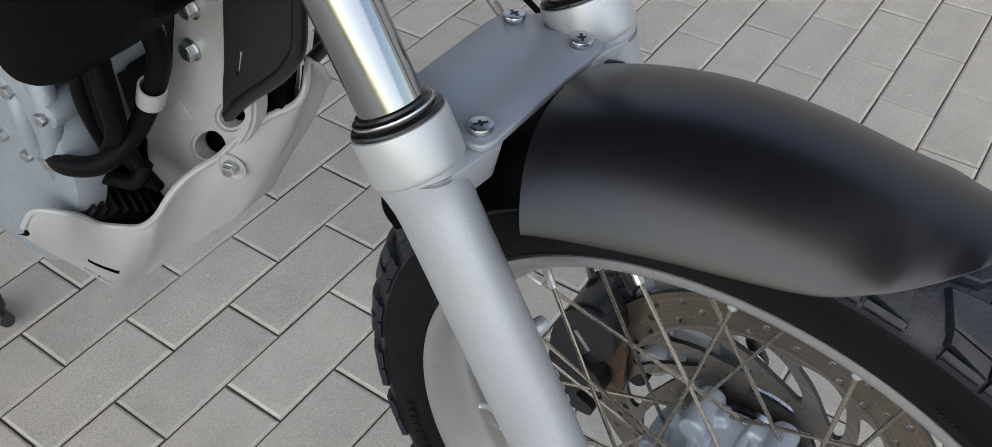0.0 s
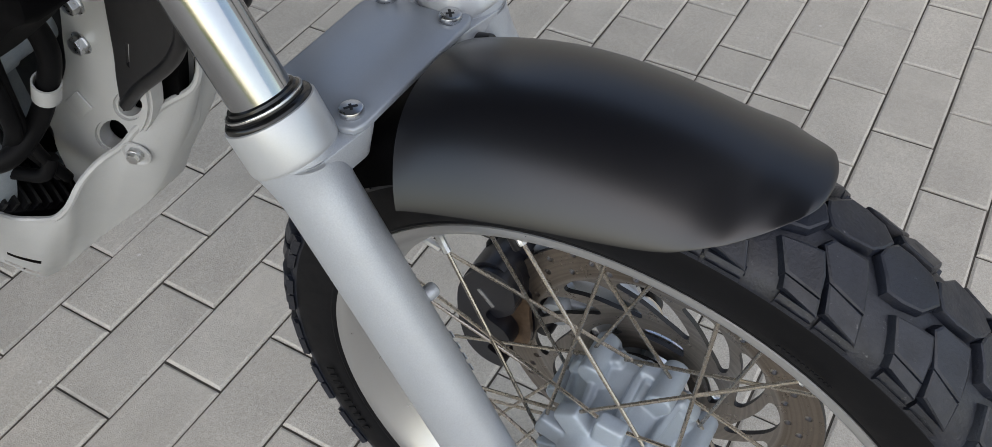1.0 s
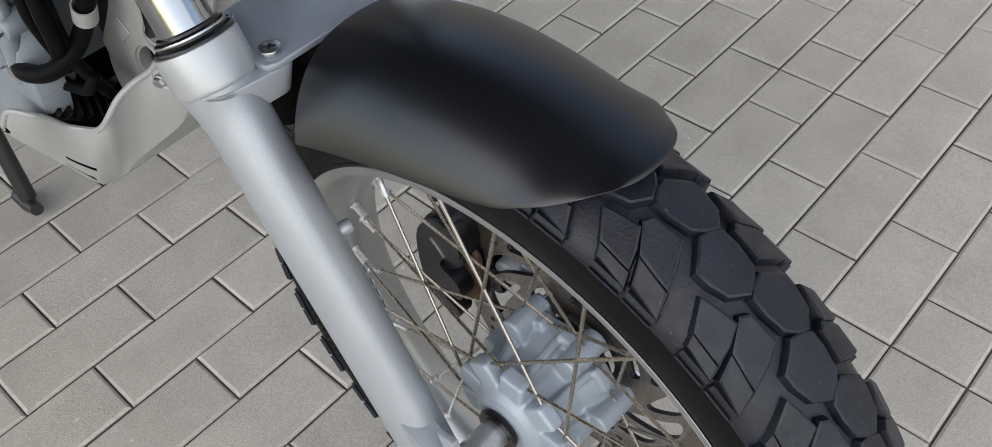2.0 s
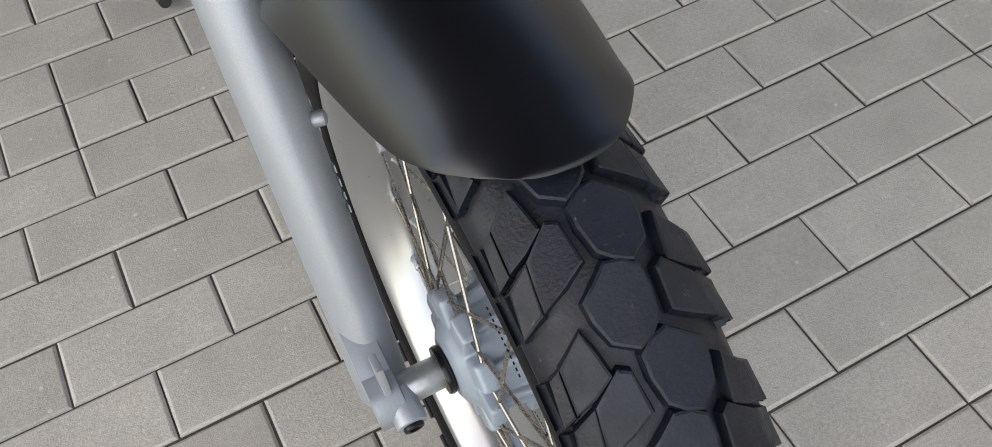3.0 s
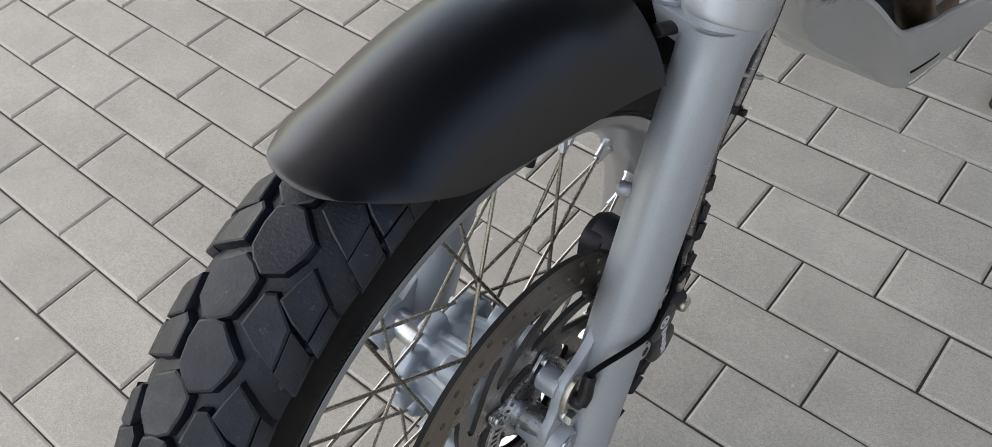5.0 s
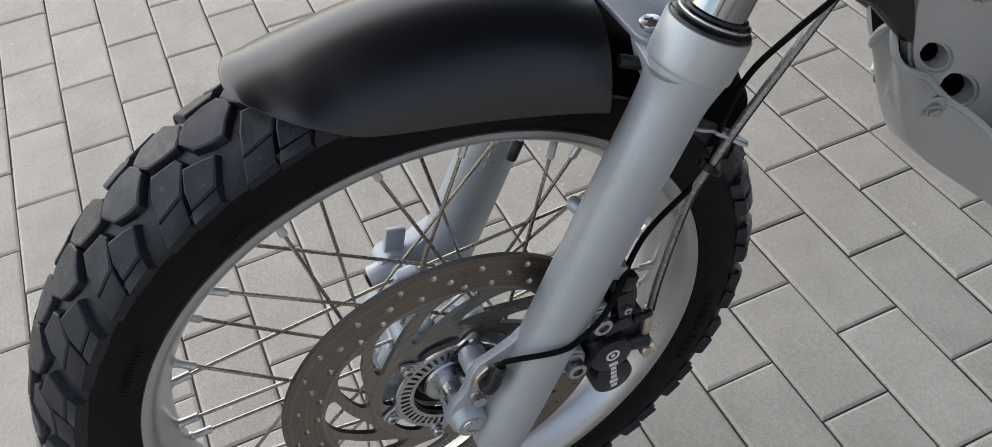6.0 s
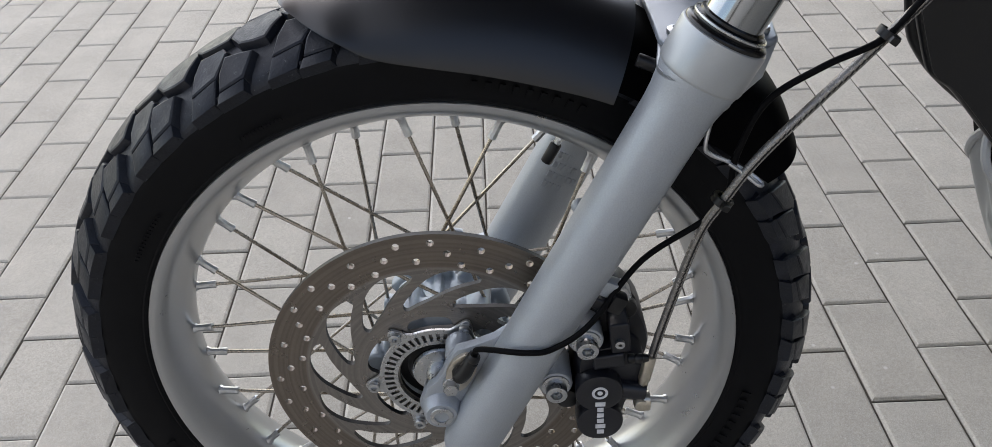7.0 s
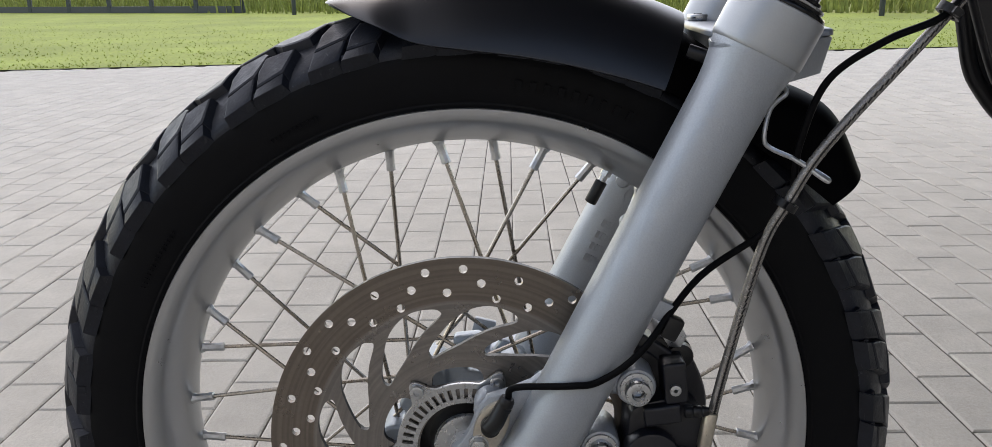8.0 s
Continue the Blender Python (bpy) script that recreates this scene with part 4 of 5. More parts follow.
# the rear part of the guard, between the fork legs
REAR = [(0.0, 0.3400), (0.4, 0.3367), (0.75, 0.3565), (1.0, 0.3461)]
b = bmesh.new()
grid = []
for i in range(31):
    u = i / 30
    th, lo, hi, w = 22 + 31.6 * u, 0.2969 + 0.0145 * u ** 3, lerp(REAR, u), 0.0576 + 0.0021 * u * u
    row = []
    for j in range(31):
        q = radians(-90 + 6 * j)
        p = wp(lo + (hi - lo) * max(0.0, math.cos(q)) ** 0.7, th, math.copysign(abs(math.sin(q)) ** 0.68, math.sin(q)) * w - 0.005)
        row.append((p.x + 0.006 * p.y, p.y, p.z))
    grid.append(row)
shell(b, grid, -0.0026)
part("rear_flap", b, MATT_BLACK, guard)
b = bmesh.new()
rod(b, 0.0048, 0.020, along((0.060, 0.146, 0.634), (0.25, 1, -0.35)), 14, 0.001)
part("guard_peg", b, BLACK_PART, guard)

# skid plate: a pressed bowl, narrow at its nose and wider to the rear, that turns out into a wing on each side
MIDX = 0.0112
SKID_RIM = [(0.0, 0.420, 0.553), (0.007, 0.416, 0.546), (0.013, 0.415, 0.531), (0.020, 0.424, 0.516), (0.025, 0.442, 0.507), (0.029, 0.470, 0.483), (0.035, 0.498, 0.451), (0.047, 0.518, 0.436), (0.068, 0.533, 0.418), (0.086, 0.543, 0.394)]
SKID_LOW = [(0.0, 0.446, 0.465), (0.010, 0.464, 0.434), (0.021, 0.505, 0.370), (0.035, 0.553, 0.324), (0.050, 0.600, 0.281), (0.062, 0.638, 0.242), (0.067, 0.670, 0.212)]
WING_RIM = [(0.086, 0.543, 0.394), (0.091, 0.571, 0.368), (0.097, 0.602, 0.356), (0.109, 0.616, 0.361), (0.122, 0.615, 0.383), (0.135, 0.614, 0.397), (0.146, 0.630, 0.402), (0.151, 0.646, 0.394), (0.157, 0.662, 0.371)]
WING_LOW = [(0.067, 0.670, 0.212), (0.073, 0.684, 0.200), (0.093, 0.682, 0.215), (0.119, 0.678, 0.271), (0.142, 0.683, 0.317), (0.155, 0.684, 0.345)]


def evenly(points, count):
    """count points at even steps along the smooth line through points."""
    line = spline(points, 16)
    at = [0.0]
    for p, q in zip(line, line[1:]):
        at.append(at[-1] + (q - p).length)
    out, k = [], 0
    for i in range(count):
        d = at[-1] * i / (count - 1)
        while k < len(line) - 2 and at[k + 1] < d:
            k += 1
        out.append(line[k].lerp(line[k + 1], (d - at[k]) / max(1e-9, at[k + 1] - at[k])))
    return out


def skid_side(sx, inset=0.0, rows=17):
    """One half of the bowl as columns of points from the rim to the lower edge."""
    top = evenly(SKID_RIM, 30) + evenly(WING_RIM, 36)[1:]
    low = evenly(SKID_LOW, 30) + evenly(WING_LOW, 36)[1:]
    # the corner between bowl and wing is rounded
    for line in (top, low):
        for _ in range(2):
            line[1:-1] = [(a + 2 * p + c) / 4 for a, p, c in zip(line, line[1:], line[2:])]
    out = []
    for k, (p, q) in enumerate(zip(top, low)):
        t = top[min(k + 1, len(top) - 1)] - top[max(k - 1, 0)]
        n = t.cross(q - p).normalized()
        if n.x * 0.5 - n.y < 0:
            n = -n
        col = []
        for i in range(rows):
            f = i / (rows - 1)
            c = p.lerp(q, f) + n * (min(0.006, 0.001 + 0.0003 * k) * math.sin(math.pi * f ** 0.8) - inset)
            lean = min(1.0, max(0.0, (0.49 - c.y) / 0.07))
            col.append((sx * c.x + MIDX + 0.022 * lean * lean * (3 - 2 * lean), c.y, c.z))
        out.append(col)
    return out


b = bmesh.new()
halves = [skid_side(-1), skid_side(1)]
whole = halves[0][::-1] + halves[1][1:]
mid = len(halves[0]) - 1
vs = [[b.verts.new(p) for p in col] for col in whole]
for k in range(len(vs) - 1):
    c = abs(k + 0.5 - mid) - 0.5 - 29  # columns counted out from the corner of each wing
    for i in range(16):
        # two cooling slots in each wing
        if (i == 10 and 8 <= c <= 17) or (i == 14 and 8 <= c <= 18):
            continue
        b.faces.new((vs[k][i], vs[k + 1][i], vs[k + 1][i + 1], vs[k][i + 1]))
# the floor of the bowl
for k in range(30):
    p, q = vs[mid - k], vs[mid + k]
    if k < 29:
        o, r = vs[mid - k - 1], vs[mid + k + 1]
        b.faces.new([p[-1], o[-1], r[-1], q[-1]] if k else [p[-1], o[-1], r[-1]])
skid = part("skid_plate", b, SKID, bike, "light grey painted engine skid plate with scuffs")
# a black liner just inside the bowl paints the shade of its hollow
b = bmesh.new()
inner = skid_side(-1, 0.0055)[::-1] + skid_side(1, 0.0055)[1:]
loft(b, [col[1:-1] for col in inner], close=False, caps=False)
part("skid_lining", b, MATT_BLACK, skid, "black liner that stands in for shade inside the skid plate")
b = bmesh.new()
sweep(b, [Vector(col[0]) + Vector((0, 0.0012, 0)) for col in whole], 0.0036, 8, 0)
part("rolled_lip", b, SKID, skid)
for sx in (-1, 1):
    half = halves[0 if sx < 0 else 1]
    q, n = Vector(half[13][4]), (Vector(half[14][4]) - Vector(half[13][4])).cross(Vector(half[13][5]) - Vector(half[13][3])).normalized()
    if sx * n.x * 0.5 - n.y < 0:
        n = -n
    b = bmesh.new()
    m = along(q - n * 0.001, n)
    lathe(b, [(0.0, 0.0005), (0.0105, 0.0005), (0.0130, 0.0026), (0.0142, 0.0026), (0.0148, 0.0014), (0.0, 0.0)], 28, m)
    part("dished_seat", b, SKID, skid)
    b = bmesh.new()
    rod(b, 0.0075, 0.0060, m, 20, 0.001)
    hexa(b, 0.0062, 0.0105, m, 0.005)
    part("skid_bolt", b, STEEL, skid, "flanged hexagon bolt in a dished washer")

# frame spars, shrouds and engine behind the fork
for sx in (-1, 1):
    b = bmesh.new()
    outl = smooth_loop([(0.395, 0.780), (0.412, 0.690), (0.425, 0.610), (0.436, 0.545), (0.452, 0.497), (0.500, 0.440), (0.560, 0.385), (0.600, 0.345), (0.630, 0.335), (0.632, 0.385), (0.622, 0.415), (0.622, 0.432), (0.590, 0.468), (0.550, 0.516), (0.530, 0.560), (0.512, 0.606), (0.498, 0.690), (0.485, 0.780)], 4)
    holes = [[(cy + 0.745 * u * math.cos(k) + 0.667 * v * math.sin(k), cz - 0.667 * u * math.cos(k) + 0.745 * v * math.sin(k)) for k in [2 * math.pi * n / 20 for n in range(20)]]
             for cy, cz, u, v in ((0.476, 0.5025, 0.025, 0.0100), (0.521, 0.4490, 0.033, 0.0125))]
    slab(b, outl, holes, sx * 0.010, sx * 0.029, Matrix.Translation((MIDX, 0, 0)) @ SIDE, 0.0)
    bmesh.ops.recalc_face_normals(b, faces=b.faces)
    bmesh.ops.bevel(b, geom=[e for e in b.edges if len(e.link_faces) == 2 and e.calc_face_angle(0) > 1.2], offset=0.003, segments=2, affect="EDGES")
    spar = part("frame_spar", b, FRAME, bike, "silver pressed frame spar with oval holes")
    for py, pz in ((0.4720, 0.6220), (0.4860, 0.5780)):
        b = bmesh.new()
        m = along((MIDX + sx * 0.029, py + 0.016, pz - 0.016), (sx, 0, 0))
        rod(b, 0.0105, 0.002, m, 22, 0.0005)
        hexa(b, 0.0082, 0.009, m, 0.002)
        part("spar_bolt", b, STEEL, spar, "flanged hexagon bolt")
    b = bmesh.new()
    front = [(0.288, 0.800), (0.313, 0.730), (0.337, 0.662), (0.354, 0.618), (0.362, 0.605), (0.378, 0.594), (0.402, 0.568), (0.426, 0.542)] if sx > 0 else [(0.330, 0.800), (0.343, 0.714), (0.360, 0.640), (0.367, 0.612), (0.376, 0.596), (0.396, 0.573), (0.442, 0.534), (0.473, 0.503)]
    rear = [(0.428, 0.552), (0.412, 0.600), (0.392, 0.650), (0.345, 0.800)] if sx > 0 else [(0.480, 0.501), (0.471, 0.535), (0.459, 0.569), (0.443, 0.625), (0.392, 0.800)]
    x0, dy = (0.045, 0.0) if sx > 0 else (-0.021, -0.020)
    slab(b, smooth_loop(front + rear, 5), [[(y + dy - 0.026, z + 0.084), (y + dy - 0.022, z + 0.086), (y + dy - 0.012, z + 0.060), (y + dy - 0.014, z + 0.056)] for y, z in (rear[0],)], x0, x0 + 0.005, SIDE, 0.0)
    # the turned-in front edge
    sweep(b, [(x0 - sx * 0.003, y + 0.003, z + 0.002) for y, z in front], 0.0062, 10, 4)
    part("radiator_shroud", b, BLACK_PART, bike, "black plastic shroud beside the frame")
# engine: crankcase, cover, cylinder, drain, hoses
b = bmesh.new()
block(b, (0.17, 0.26, 0.25), Matrix.Translation((0.01, 0.800, 0.375)), 0.03, 4)
engine = part("engine", b, ENGINE, bike, "cast silver-grey single-cylinder engine")
# the barrel's black paints the shadowed depth behind frame and hoses
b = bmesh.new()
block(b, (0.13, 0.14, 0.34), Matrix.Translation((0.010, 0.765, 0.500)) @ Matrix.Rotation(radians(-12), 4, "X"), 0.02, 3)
part("cylinder_barrel", b, MATT_BLACK, engine, "cylinder barrel coloured black for the shadowed depth behind the frame")
b = bmesh.new()
outl = smooth_loop([(0.600, 0.430), (0.610, 0.510), (0.660, 0.575), (0.720, 0.570), (0.790, 0.500), (0.860, 0.360), (0.840, 0.260), (0.760, 0.240), (0.690, 0.280), (0.640, 0.350)], 6)
slab(b, outl, [], 0.0, 0.034, Matrix.Translation((-0.078, 0, 0)) @ Matrix(((0, 0, -1, 0), (1, 0, 0, 0), (0, 1, 0, 0), (0, 0, 0, 1))), 0.012)
part("crankcase_cover", b, ENGINE, engine, "smooth pale cast cover")
for py, pz, r in ((0.608, 0.508, 0.014), (0.630, 0.447, 0.017), (0.648, 0.520, 0.012), (0.668, 0.440, 0.013), (0.700, 0.450, 0.011)):
    b = bmesh.new()
    rod(b, r, 0.040, along((-0.072, py, pz), (-1, -0.15, 0)), 22, 0.005)
    part("cover_boss", b, ENGINE, engine)
    b = bmesh.new()
    hexa(b, 0.0062, 0.047, along((-0.072, py, pz), (-1, -0.15, 0)), 0.038)
    part("cover_bolt", b, STEEL, engine)
for k, (q0, q1, r) in enumerate((((-0.066, 0.612, 0.585), (0.06, 0.600, 0.600), 0.027), ((-0.070, 0.592, 0.540), (0.05, 0.580, 0.552), 0.021))):
    b = bmesh.new()
    lathe(b, [(0, 0), (r * 0.8, 0.0), (r, 0.006), (r, 0.03), (r * 0.9, 0.034), (r * 0.9, 0.06), (r, 0.064), (r, 0.12), (0, 0.12)], 32, along(q0, Vector(q1) - Vector(q0)))
    part("starter_housing", b, ENGINE, engine)
b = bmesh.new()
sweep(b, [(-0.1040, 0.6390, 0.4465), (-0.1106, 0.5958, 0.4562), (-0.0950, 0.5625, 0.4650), (-0.0640, 0.5478, 0.4880), (-0.0480, 0.5215, 0.5383), (-0.0460, 0.5066, 0.5801), (-0.0500, 0.5210, 0.6237), (-0.0601, 0.5397, 0.6579), (-0.062, 0.55, 0.72)], 0.0098, 16, 8)
cool = part("coolant_hose", b, HOSE, bike, "thick black rubber coolant hose")
b = bmesh.new()
lathe(b, [(0.0108, -0.011), (0.0125, -0.011), (0.0125, 0.011), (0.0108, 0.011)], 20, along((-0.0512, 0.5275, 0.5265), (0.02, -0.45, 0.85)), closed=True)
part("hose_clamp", b, SKID, cool, "pale pressed hose clamp")
b = bmesh.new()
block(b, (0.002, 0.034, 0.020), Matrix.Translation((-0.0192, 0.5480, 0.4770)) @ Matrix.Rotation(radians(-40), 4, "X"), 0.0006)
part("clamp_tab", b, FRAME, cool, "flat riveted tab of the clamp")
b = bmesh.new()
lathe(b, [(0.0108, -0.004), (0.0118, -0.004), (0.0118, 0.004), (0.0108, 0.004)], 18, along((-0.1050, 0.6330, 0.4475), (-0.15, -1, 0.2)), closed=True)
rod(b, 0.0115, 0.05, along((-0.1040, 0.6400, 0.4465), (0.35, 1, -0.2)), 18, 0.003)
part("hose_clip", b, STEEL, cool)
for pts, r in (([(-0.075, 0.560, 0.590), (-0.078, 0.570, 0.520), (-0.070, 0.575, 0.460), (-0.05, 0.580, 0.400)], 0.0075), ([(-0.070, 0.545, 0.600), (-0.076, 0.545, 0.530), (-0.070, 0.560, 0.460), (-0.05, 0.570, 0.400)], 0.006)):
    b = bmesh.new()
    sweep(b, pts, r, 10, 8)
    part("wiring_loom", b, HOSE, engine)
b = bmesh.new()
REG = Matrix.Translation((-0.058, 0.645, 0.348)) @ Matrix.Rotation(radians(40), 4, "Y") @ Matrix.Rotation(radians(30), 4, "X")
block(b, (0.120, 0.055, 0.014), REG, 0.003)
reg = part("regulator", b, BLACK_PART, bike, "black finned voltage regulator in the skid plate")
for k in range(9):
    b = bmesh.new()
    block(b, (0.0045, 0.054, 0.012), REG @ Matrix.Translation((-0.052 + 0.013 * k, 0, 0.012)), 0.001)
    part("cooling_fin", b, BLACK_PART, reg)
# added black block that darkens the interior seen past the spars
b = bmesh.new()
block(b, (0.018, 0.15, 0.26), Matrix.Translation((MIDX, 0.640, 0.470)) @ Matrix.Rotation(radians(40), 4, "X"), 0.015, 2)
part("oil_sump", b, BLACK_PART, bike, "added black backing for the dark interior between the spars")
b = bmesh.new()
sweep(b, [(0.045, 0.600, 0.640), (0.062, 0.615, 0.500), (0.084, 0.640, 0.372), (0.090, 0.690, 0.300), (0.085, 0.780, 0.270)], 0.022, 18, 8)
part("exhaust_pipe", b, RUST, bike, "heat-tinted exhaust header pipe")
for pts, r in (([(-0.098, 0.612, 0.545), (-0.104, 0.606, 0.510), (-0.106, 0.618, 0.470), (-0.104, 0.640, 0.425)], 0.011), ([(-0.104, 0.650, 0.530), (-0.112, 0.640, 0.490), (-0.110, 0.645, 0.450)], 0.009)):
    b = bmesh.new()
    sweep(b, pts, r, 14, 8)
    part("cover_rib", b, ENGINE, engine)
for pts, r in (([(-0.080, 0.545, 0.580), (-0.086, 0.540, 0.540), (-0.085, 0.546, 0.500), (-0.080, 0.582, 0.455)], 0.008), ([(-0.082, 0.575, 0.560), (-0.088, 0.574, 0.530), (-0.084, 0.580, 0.495), (-0.072, 0.590, 0.440)], 0.0065),
               ([(-0.060, 0.560, 0.440), (-0.070, 0.570, 0.420), (-0.078, 0.610, 0.412), (-0.090, 0.650, 0.405)], 0.007)):
    b = bmesh.new()
    sweep(b, pts, r, 12, 8)
    part("wiring_loom", b, HOSE, engine)
# black cover above the engine's right side
b = bmesh.new()
outl = smooth_loop([(0.369, 0.700), (0.401, 0.668), (0.470, 0.615), (0.536, 0.571), (0.578, 0.553), (0.612, 0.553), (0.630, 0.590), (0.690, 0.680), (0.730, 0.800), (0.390, 0.800)], 5)
slab(b, outl, [], 0.0, 0.05, Matrix.Translation((-0.075, 0, 0)) @ Matrix(((0, 0, -1, 0), (1, 0, 0, 0), (0, 1, 0, 0), (0, 0, 0, 1))), 0.012)
part("side_cover", b, MATT_BLACK, bike, "black side cover above the engine")

# added black slab that stands for the dark depth between the spars
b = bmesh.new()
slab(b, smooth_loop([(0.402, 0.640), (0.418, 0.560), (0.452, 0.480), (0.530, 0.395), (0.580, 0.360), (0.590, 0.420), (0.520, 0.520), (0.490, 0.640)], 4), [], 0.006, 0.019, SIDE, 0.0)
part("inner_guard", b, MATT_BLACK, bike, "added black filler that darkens the gap between the frame spars")

# centre stand
for sx in (-1, 1):
    b = bmesh.new()
    sweep(b, [(sx * 0.11 + 0.02, 1.03, 0.30), (sx * 0.125 + 0.022, 1.005, 0.16), (sx * 0.143 + 0.026, 0.978, 0.022)], 0.013, 12, 5)
    leg = part("stand_leg", b, FRAME_DARK, bike, "black tubular centre-stand leg")
    b = bmesh.new()
    sweep(b, [(sx * 0.147 + 0.026, 1.010, 0.013), (sx * 0.147 + 0.026, 0.975, 0.013), (sx * 0.147 + 0.026, 0.945, 0.020)], [0.013, 0.013, 0.010], 12, 5)
    part("stand_foot", b, FRAME_DARK, leg)
b = bmesh.new()
sweep(b, [(-0.09, 1.02, 0.25), (0.13, 1.02, 0.25)], 0.012, 12, 0)
part("stand_crossbar", b, FRAME_DARK, bike)

# ---- ground: pavers in running bond, 200 x 100 mm, lawn and fence far off ----
b = bmesh.new()
vs = [b.verts.new(p) for p in ((-60, -60, -0.0042), (60, -60, -0.0042), (60, 60, -0.0042), (-60, 60, -0.0042))]
b.faces.new(vs)
ground = tagged(part("ground", b, JOINT), "dark sand bed that shows in the paver joints", "ground", kind="structure")
pavement = tagged(new("pavement"), "grey rectangular concrete pavers in running bond with dark joints", "pavement", kind="structure")
SPLIT = {(6, 0), (4, 10), (0, 12), (3, -3), (9, 5), (-4, 8)}
GAP = 0.0030


def brick_mesh(length, seed):
    rnd = random.Random(seed)
    hx, hy, c, z = length / 2 - GAP / 2, 0.05 - GAP / 2, 0.0042, 0.0
    j = [rnd.uniform(-0.0006, 0.0006) for _ in range(8)]
    t = [(-hx + c, -hy + c), (hx - c, -hy + c), (hx - c, hy - c), (-hx + c, hy - c)]
    o = [(-hx + j[0], -hy + j[1]), (hx + j[2], -hy + j[3]), (hx + j[4], hy + j[5]), (-hx + j[6], hy + j[7])]
    v = [(x, y, z) for x, y in t] + [(x + 0.35 * (a - x), y + 0.35 * (d - y), z - 0.0006) for (x, y), (a, d) in zip(t, o)] + [(x, y, z - 0.0030) for x, y in o] + [(x, y, z - 0.012) for x, y in o]
    f = [(0, 1, 2, 3)] + [(4 * q + k, 4 * q + 4 + k, 4 * q + 4 + (k + 1) % 4, 4 * q + (k + 1) % 4) for q in range(3) for k in range(4)]
    return v, [tuple(reversed(x)) if i else x for i, x in enumerate(f)]


def mesh_of(name, v, f, material, edges=None):
    me = bpy.data.meshes.new(name)
    me.from_pydata(v, [], f)
    me.materials.append(material)
    if edges:
        me.materials.append(edges)
    me.validate()
    bb = bmesh.new()
    bb.from_mesh(me)
    bmesh.ops.recalc_face_normals(bb, faces=bb.faces)
    for face in bb.faces:
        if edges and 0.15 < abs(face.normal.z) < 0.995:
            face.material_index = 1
    bb.to_mesh(me)
    bb.free()
    return me


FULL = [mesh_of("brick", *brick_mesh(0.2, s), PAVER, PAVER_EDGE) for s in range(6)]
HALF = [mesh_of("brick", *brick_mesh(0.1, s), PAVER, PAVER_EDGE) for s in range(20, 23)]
rnd = random.Random(4)
places = []
for r in range(-60, 70):
    for u in range(-84, 36):
        if (u - r) % 2:
            continue
        if (r, u) in SPLIT:
            places += [(0.1 * u + 0.05, 0.1 * r + 0.05, 1), (0.1 * u + 0.15, 0.1 * r + 0.05, 1)]
        else:
            places.append((0.1 * u + 0.1, 0.1 * r + 0.05, 2))
places = [p for p in places if p[0] > -7.22 - 0.125 * p[1] and p[0] < 3.4]
places.sort(key=lambda p: math.hypot(p[0] - 0.45, p[1] - 0.05))
far_v, far_f = [], []
for i, (x, y, size) in enumerate(places):
    tilt = Matrix.Translation((x, y, rnd.uniform(-0.0008, 0.0008))) @ Euler((rnd.uniform(-0.004, 0.004), rnd.uniform(-0.003, 0.003), rnd.uniform(-0.003, 0.003))).to_matrix().to_4x4()
    if i < 300:
        o = new("brick", rnd.choice(FULL if size == 2 else HALF))
        o.parent = pavement
        o.matrix_basis = tilt
    else:
        v, f = brick_mesh(0.1 * size, rnd.randrange(40))
        n0 = len(far_v)
        far_v += [tuple(tilt @ Vector(q)) for q in v]
        far_f += [tuple(n0 + k for k in q) for q in f]
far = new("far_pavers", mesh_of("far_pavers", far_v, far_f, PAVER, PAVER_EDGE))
far.parent = pavement
far["kind"] = "stuff"



def edge_x(y):
    return -7.22 - 0.125 * y


def far_x(y):
    return -18.9 + 0.45 * (y + 4.6) if y > -4.6 else -18.9 + 0.55 * (y + 4.6)


# lawn beyond the paving, with a rough meadow behind it
b = bmesh.new()
vs = [b.verts.new(p) for p in ((edge_x(15), 15, 0.008), (edge_x(-45), -45, 0.008), (far_x(-45), -45, 0.04), (far_x(15), 15, 0.04))]
b.faces.new(vs)
tagged(part("lawn", b, GRASS), "mown yellow-green lawn beyond the paving", "lawn", kind="stuff")
rnd = random.Random(9)
v, f = [], []
for k in range(26000):
    y = rnd.uniform(-26, 12)
    x = edge_x(y) - 0.02 - 12.0 * rnd.random() ** 1.6
    h, w, a, lean = rnd.uniform(0.006, 0.016), rnd.uniform(0.004, 0.010), rnd.uniform(0, 6.28), rnd.uniform(-0.01, 0.01)
    n0 = len(v)
    v += [(x - w * math.cos(a), y - w * math.sin(a), 0.01), (x + w * math.cos(a), y + w * math.sin(a), 0.01), (x + lean, y + rnd.uniform(-0.02, 0.02), 0.014 + h)]
    f.append((n0, n0 + 1, n0 + 2))
me = bpy.data.meshes.new("grass_blades")
me.from_pydata(v, [], f)
me.materials.append(GRASS)
tagged(new("grass_blades", me), "short mown grass blades on the lawn", "grass", kind="stuff")
v, f = [], []
for k in range(30000):
    y = rnd.uniform(-40, 26)
    back = 14.0 * rnd.random()
    x = far_x(y) - 0.6 - back
    h, w, a = rnd.uniform(0.25, 0.75), rnd.uniform(0.01, 0.05), rnd.uniform(0, 6.28)
    n0 = len(v)
    v += [(x - w * math.cos(a), y - w * math.sin(a), 0.0), (x + w * math.cos(a), y + w * math.sin(a), 0.0), (x + rnd.uniform(-0.15, 0.15), y + rnd.uniform(-0.15, 0.15), h)]
    f.append((n0, n0 + 1, n0 + 2))
me = bpy.data.meshes.new("meadow")
me.from_pydata(v, [], f)
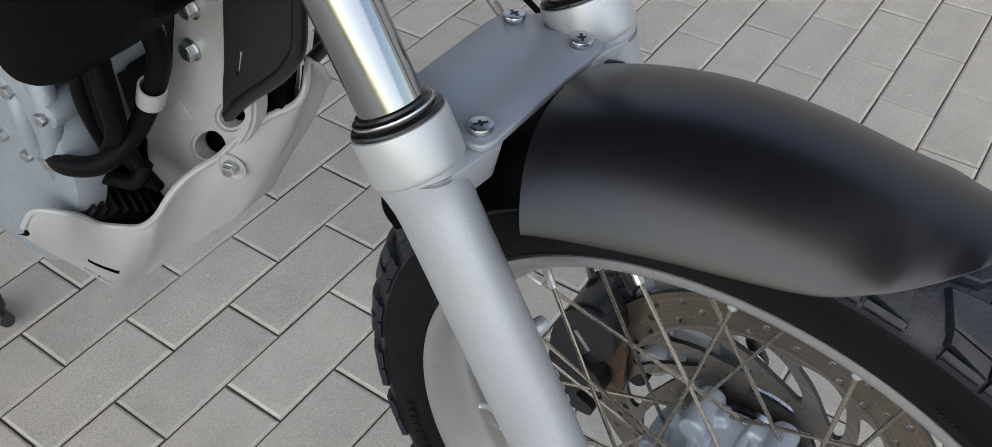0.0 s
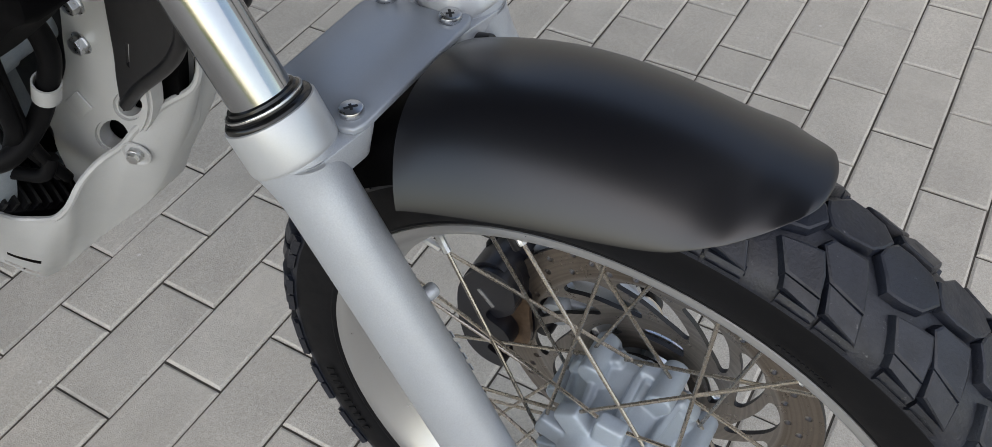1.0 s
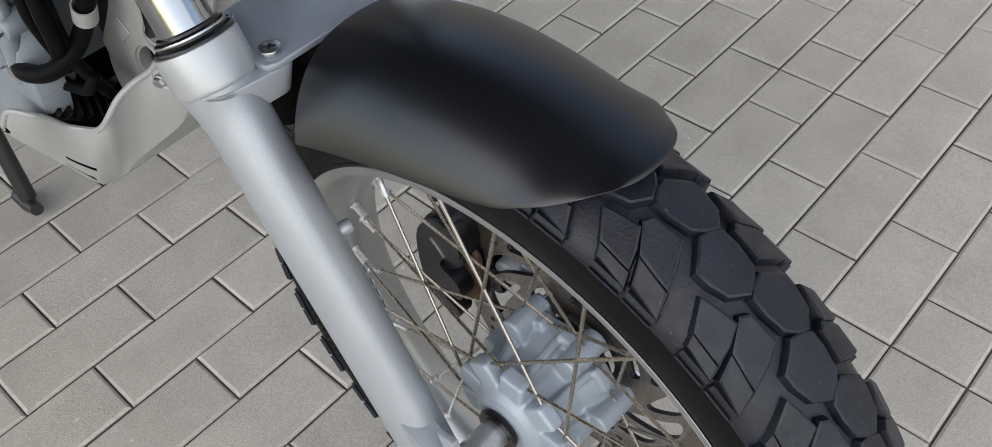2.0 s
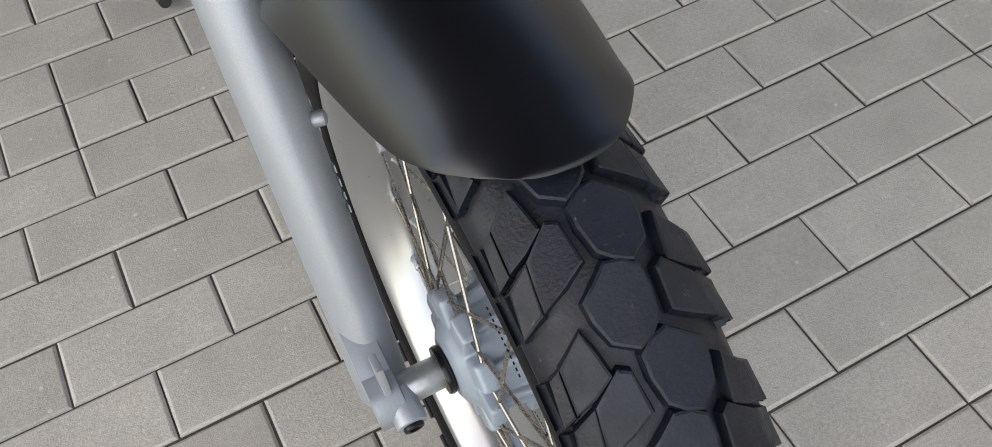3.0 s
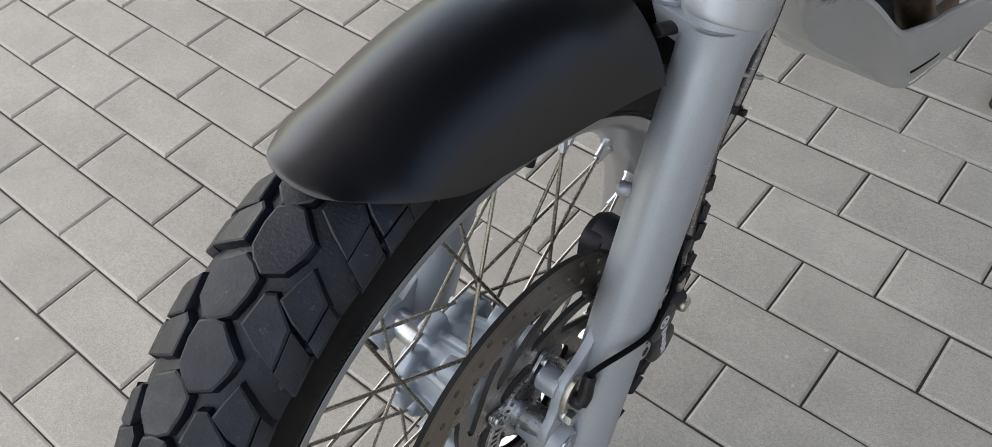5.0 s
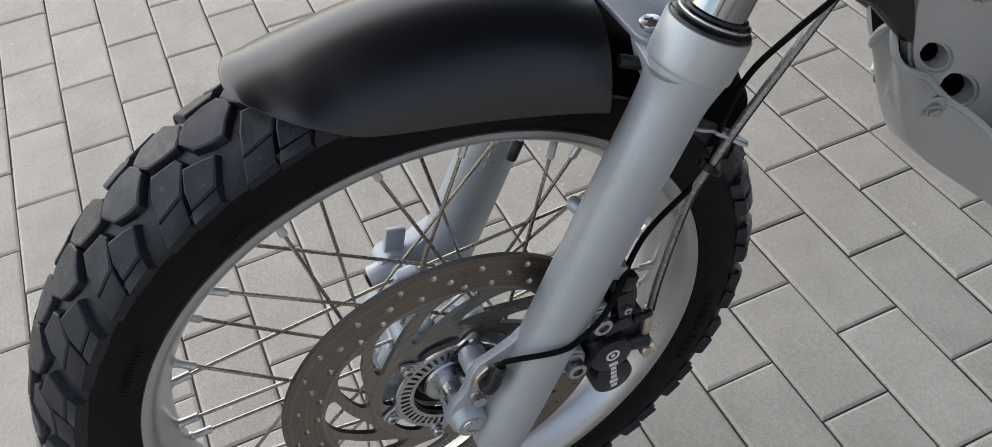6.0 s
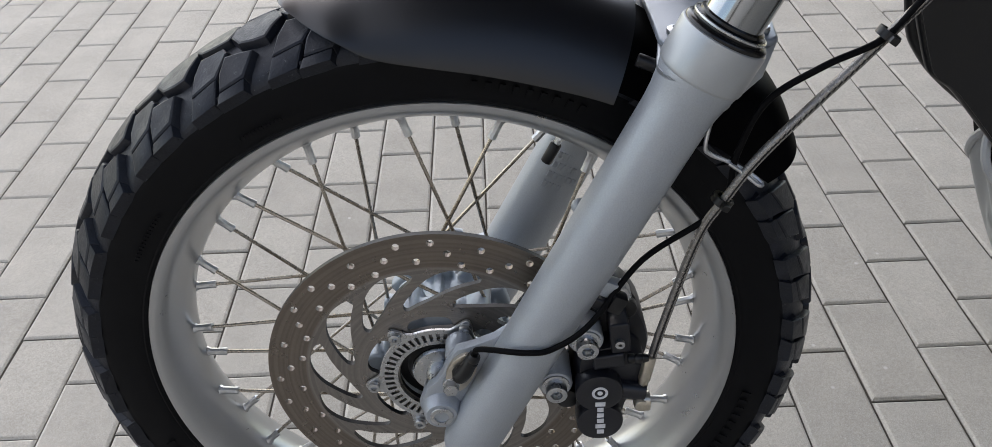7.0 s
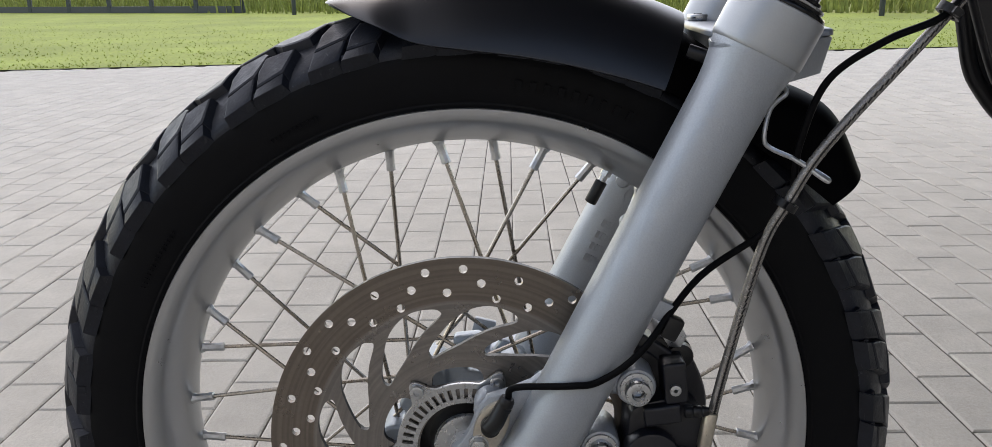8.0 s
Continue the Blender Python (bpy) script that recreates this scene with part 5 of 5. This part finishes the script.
me.materials.append(HEDGE)
tagged(new("meadow", me), "tall wild meadow grass behind the lawn", "meadow", kind="stuff")
b = bmesh.new()
vs = [b.verts.new(p) for p in ((far_x(15), 15, 0.03), (far_x(-45), -45, 0.03), (-60, -60, 0.3), (-60, 60, 0.3), (-9, 60, 0.03))]
b.faces.new(vs)
tagged(part("meadow_ground", b, HEDGE), "rough green ground under the meadow", "ground", kind="structure")

# dark fence panels and wire-fence posts at the lawn's far edge
fence = tagged(new("fence"), "low dark metal fence panels at the lawn's edge", "fence")


def fence_x(y):
    return -20.6 + 0.418 * (y + 6.2)


for k in range(14):
    y = -6.2 - 1.25 * k
    b = bmesh.new()
    block(b, (0.09, 0.09, 0.95), Matrix.Translation((fence_x(y), y, 0.475)), 0.005, 1)
    part("fence_post", b, FENCE, fence)
    if k < 13:
        q = Vector((fence_x(y - 1.25) - fence_x(y), -1.25, 0))
        turn = Matrix.Rotation(math.atan2(q.y, q.x), 4, "Z")
        for z, hh in ((0.10, 0.16), (0.42, 0.05), (0.68, 0.05), (0.90, 0.06)):
            b = bmesh.new()
            block(b, (q.length - 0.10, 0.04, hh), Matrix.Translation((fence_x(y) + q.x / 2, y - 0.625, z)) @ turn, 0.004, 1)
            part("fence_rail", b, FENCE, fence)
for x, y in ((-18.9, -4.64), (-17.6, 0.6), (-14.2, 5.92), (-12.2, 11.2), (-9.9, 16.4)):
    b = bmesh.new()
    rod(b, 0.045, 1.25, Matrix.Translation((x, y, 0)), 10, 0.01)
    tagged(part("wire_fence_post", b, FENCE), "thin dark post at the lawn's edge", "post", "posts along the lawn")

# plain unseen walls beside and behind the bike, added to shape the light
LEFT_WALLM = mat("pale_render_wall", (0.50, 0.49, 0.475), 0.9, 0, 0.04, 30, 0.1, 60, 0.05, 0.8)
WALLM = mat("plain_render_wall", (0.22, 0.21, 0.20), 0.9, 0, 0.04, 30, 0.1, 60, 0.05, 0.8)
# added pale wall: sets what the bike's left side mirrors
b = bmesh.new()
block(b, (0.25, 9.0, 2.9), Matrix.Translation((3.9, 0.4, 1.45)), 0.01, 1)
tagged(part("wall_house", b, LEFT_WALLM), "plain pale grey wall, unseen, added to set the light on the bike's left", "wall", kind="structure")

# added dark wall: dims the ground behind the bike
b = bmesh.new()
block(b, (5.2, 0.25, 2.72), Matrix.Translation((1.15, 4.75, 1.36)), 0.01, 1)
tagged(part("wall_rear", b, WALLM), "plain grey wall, unseen, added to dim the ground to the rear", "wall", kind="structure")

# unseen canopy on slender posts, added for the guard's dark reflection and rear shade
CEIL = mat("dark_canopy_boards", (0.035, 0.034, 0.033), 0.8, 0, 0.08, 20, 0.1, 40, 0.06, 1.0)
b = bmesh.new()
block(b, (4.0, 5.6, 0.16), Matrix.Translation((-0.15, 1.85, 2.83)), 0.01, 1)
tagged(part("ceiling", b, CEIL), "dark canopy, unseen, added for overhead reflections and shade", "ceiling", kind="structure")
for x, y in ((1.65, -0.85), (1.65, 4.55), (-1.35, 4.55)):
    b = bmesh.new()
    block(b, (0.09, 0.09, 2.75), Matrix.Translation((x, y, 1.375)), 0.006, 1)
    tagged(part("canopy_post", b, CEIL), "slender dark post that carries the added, unseen canopy", "post", "canopy posts", kind="structure")
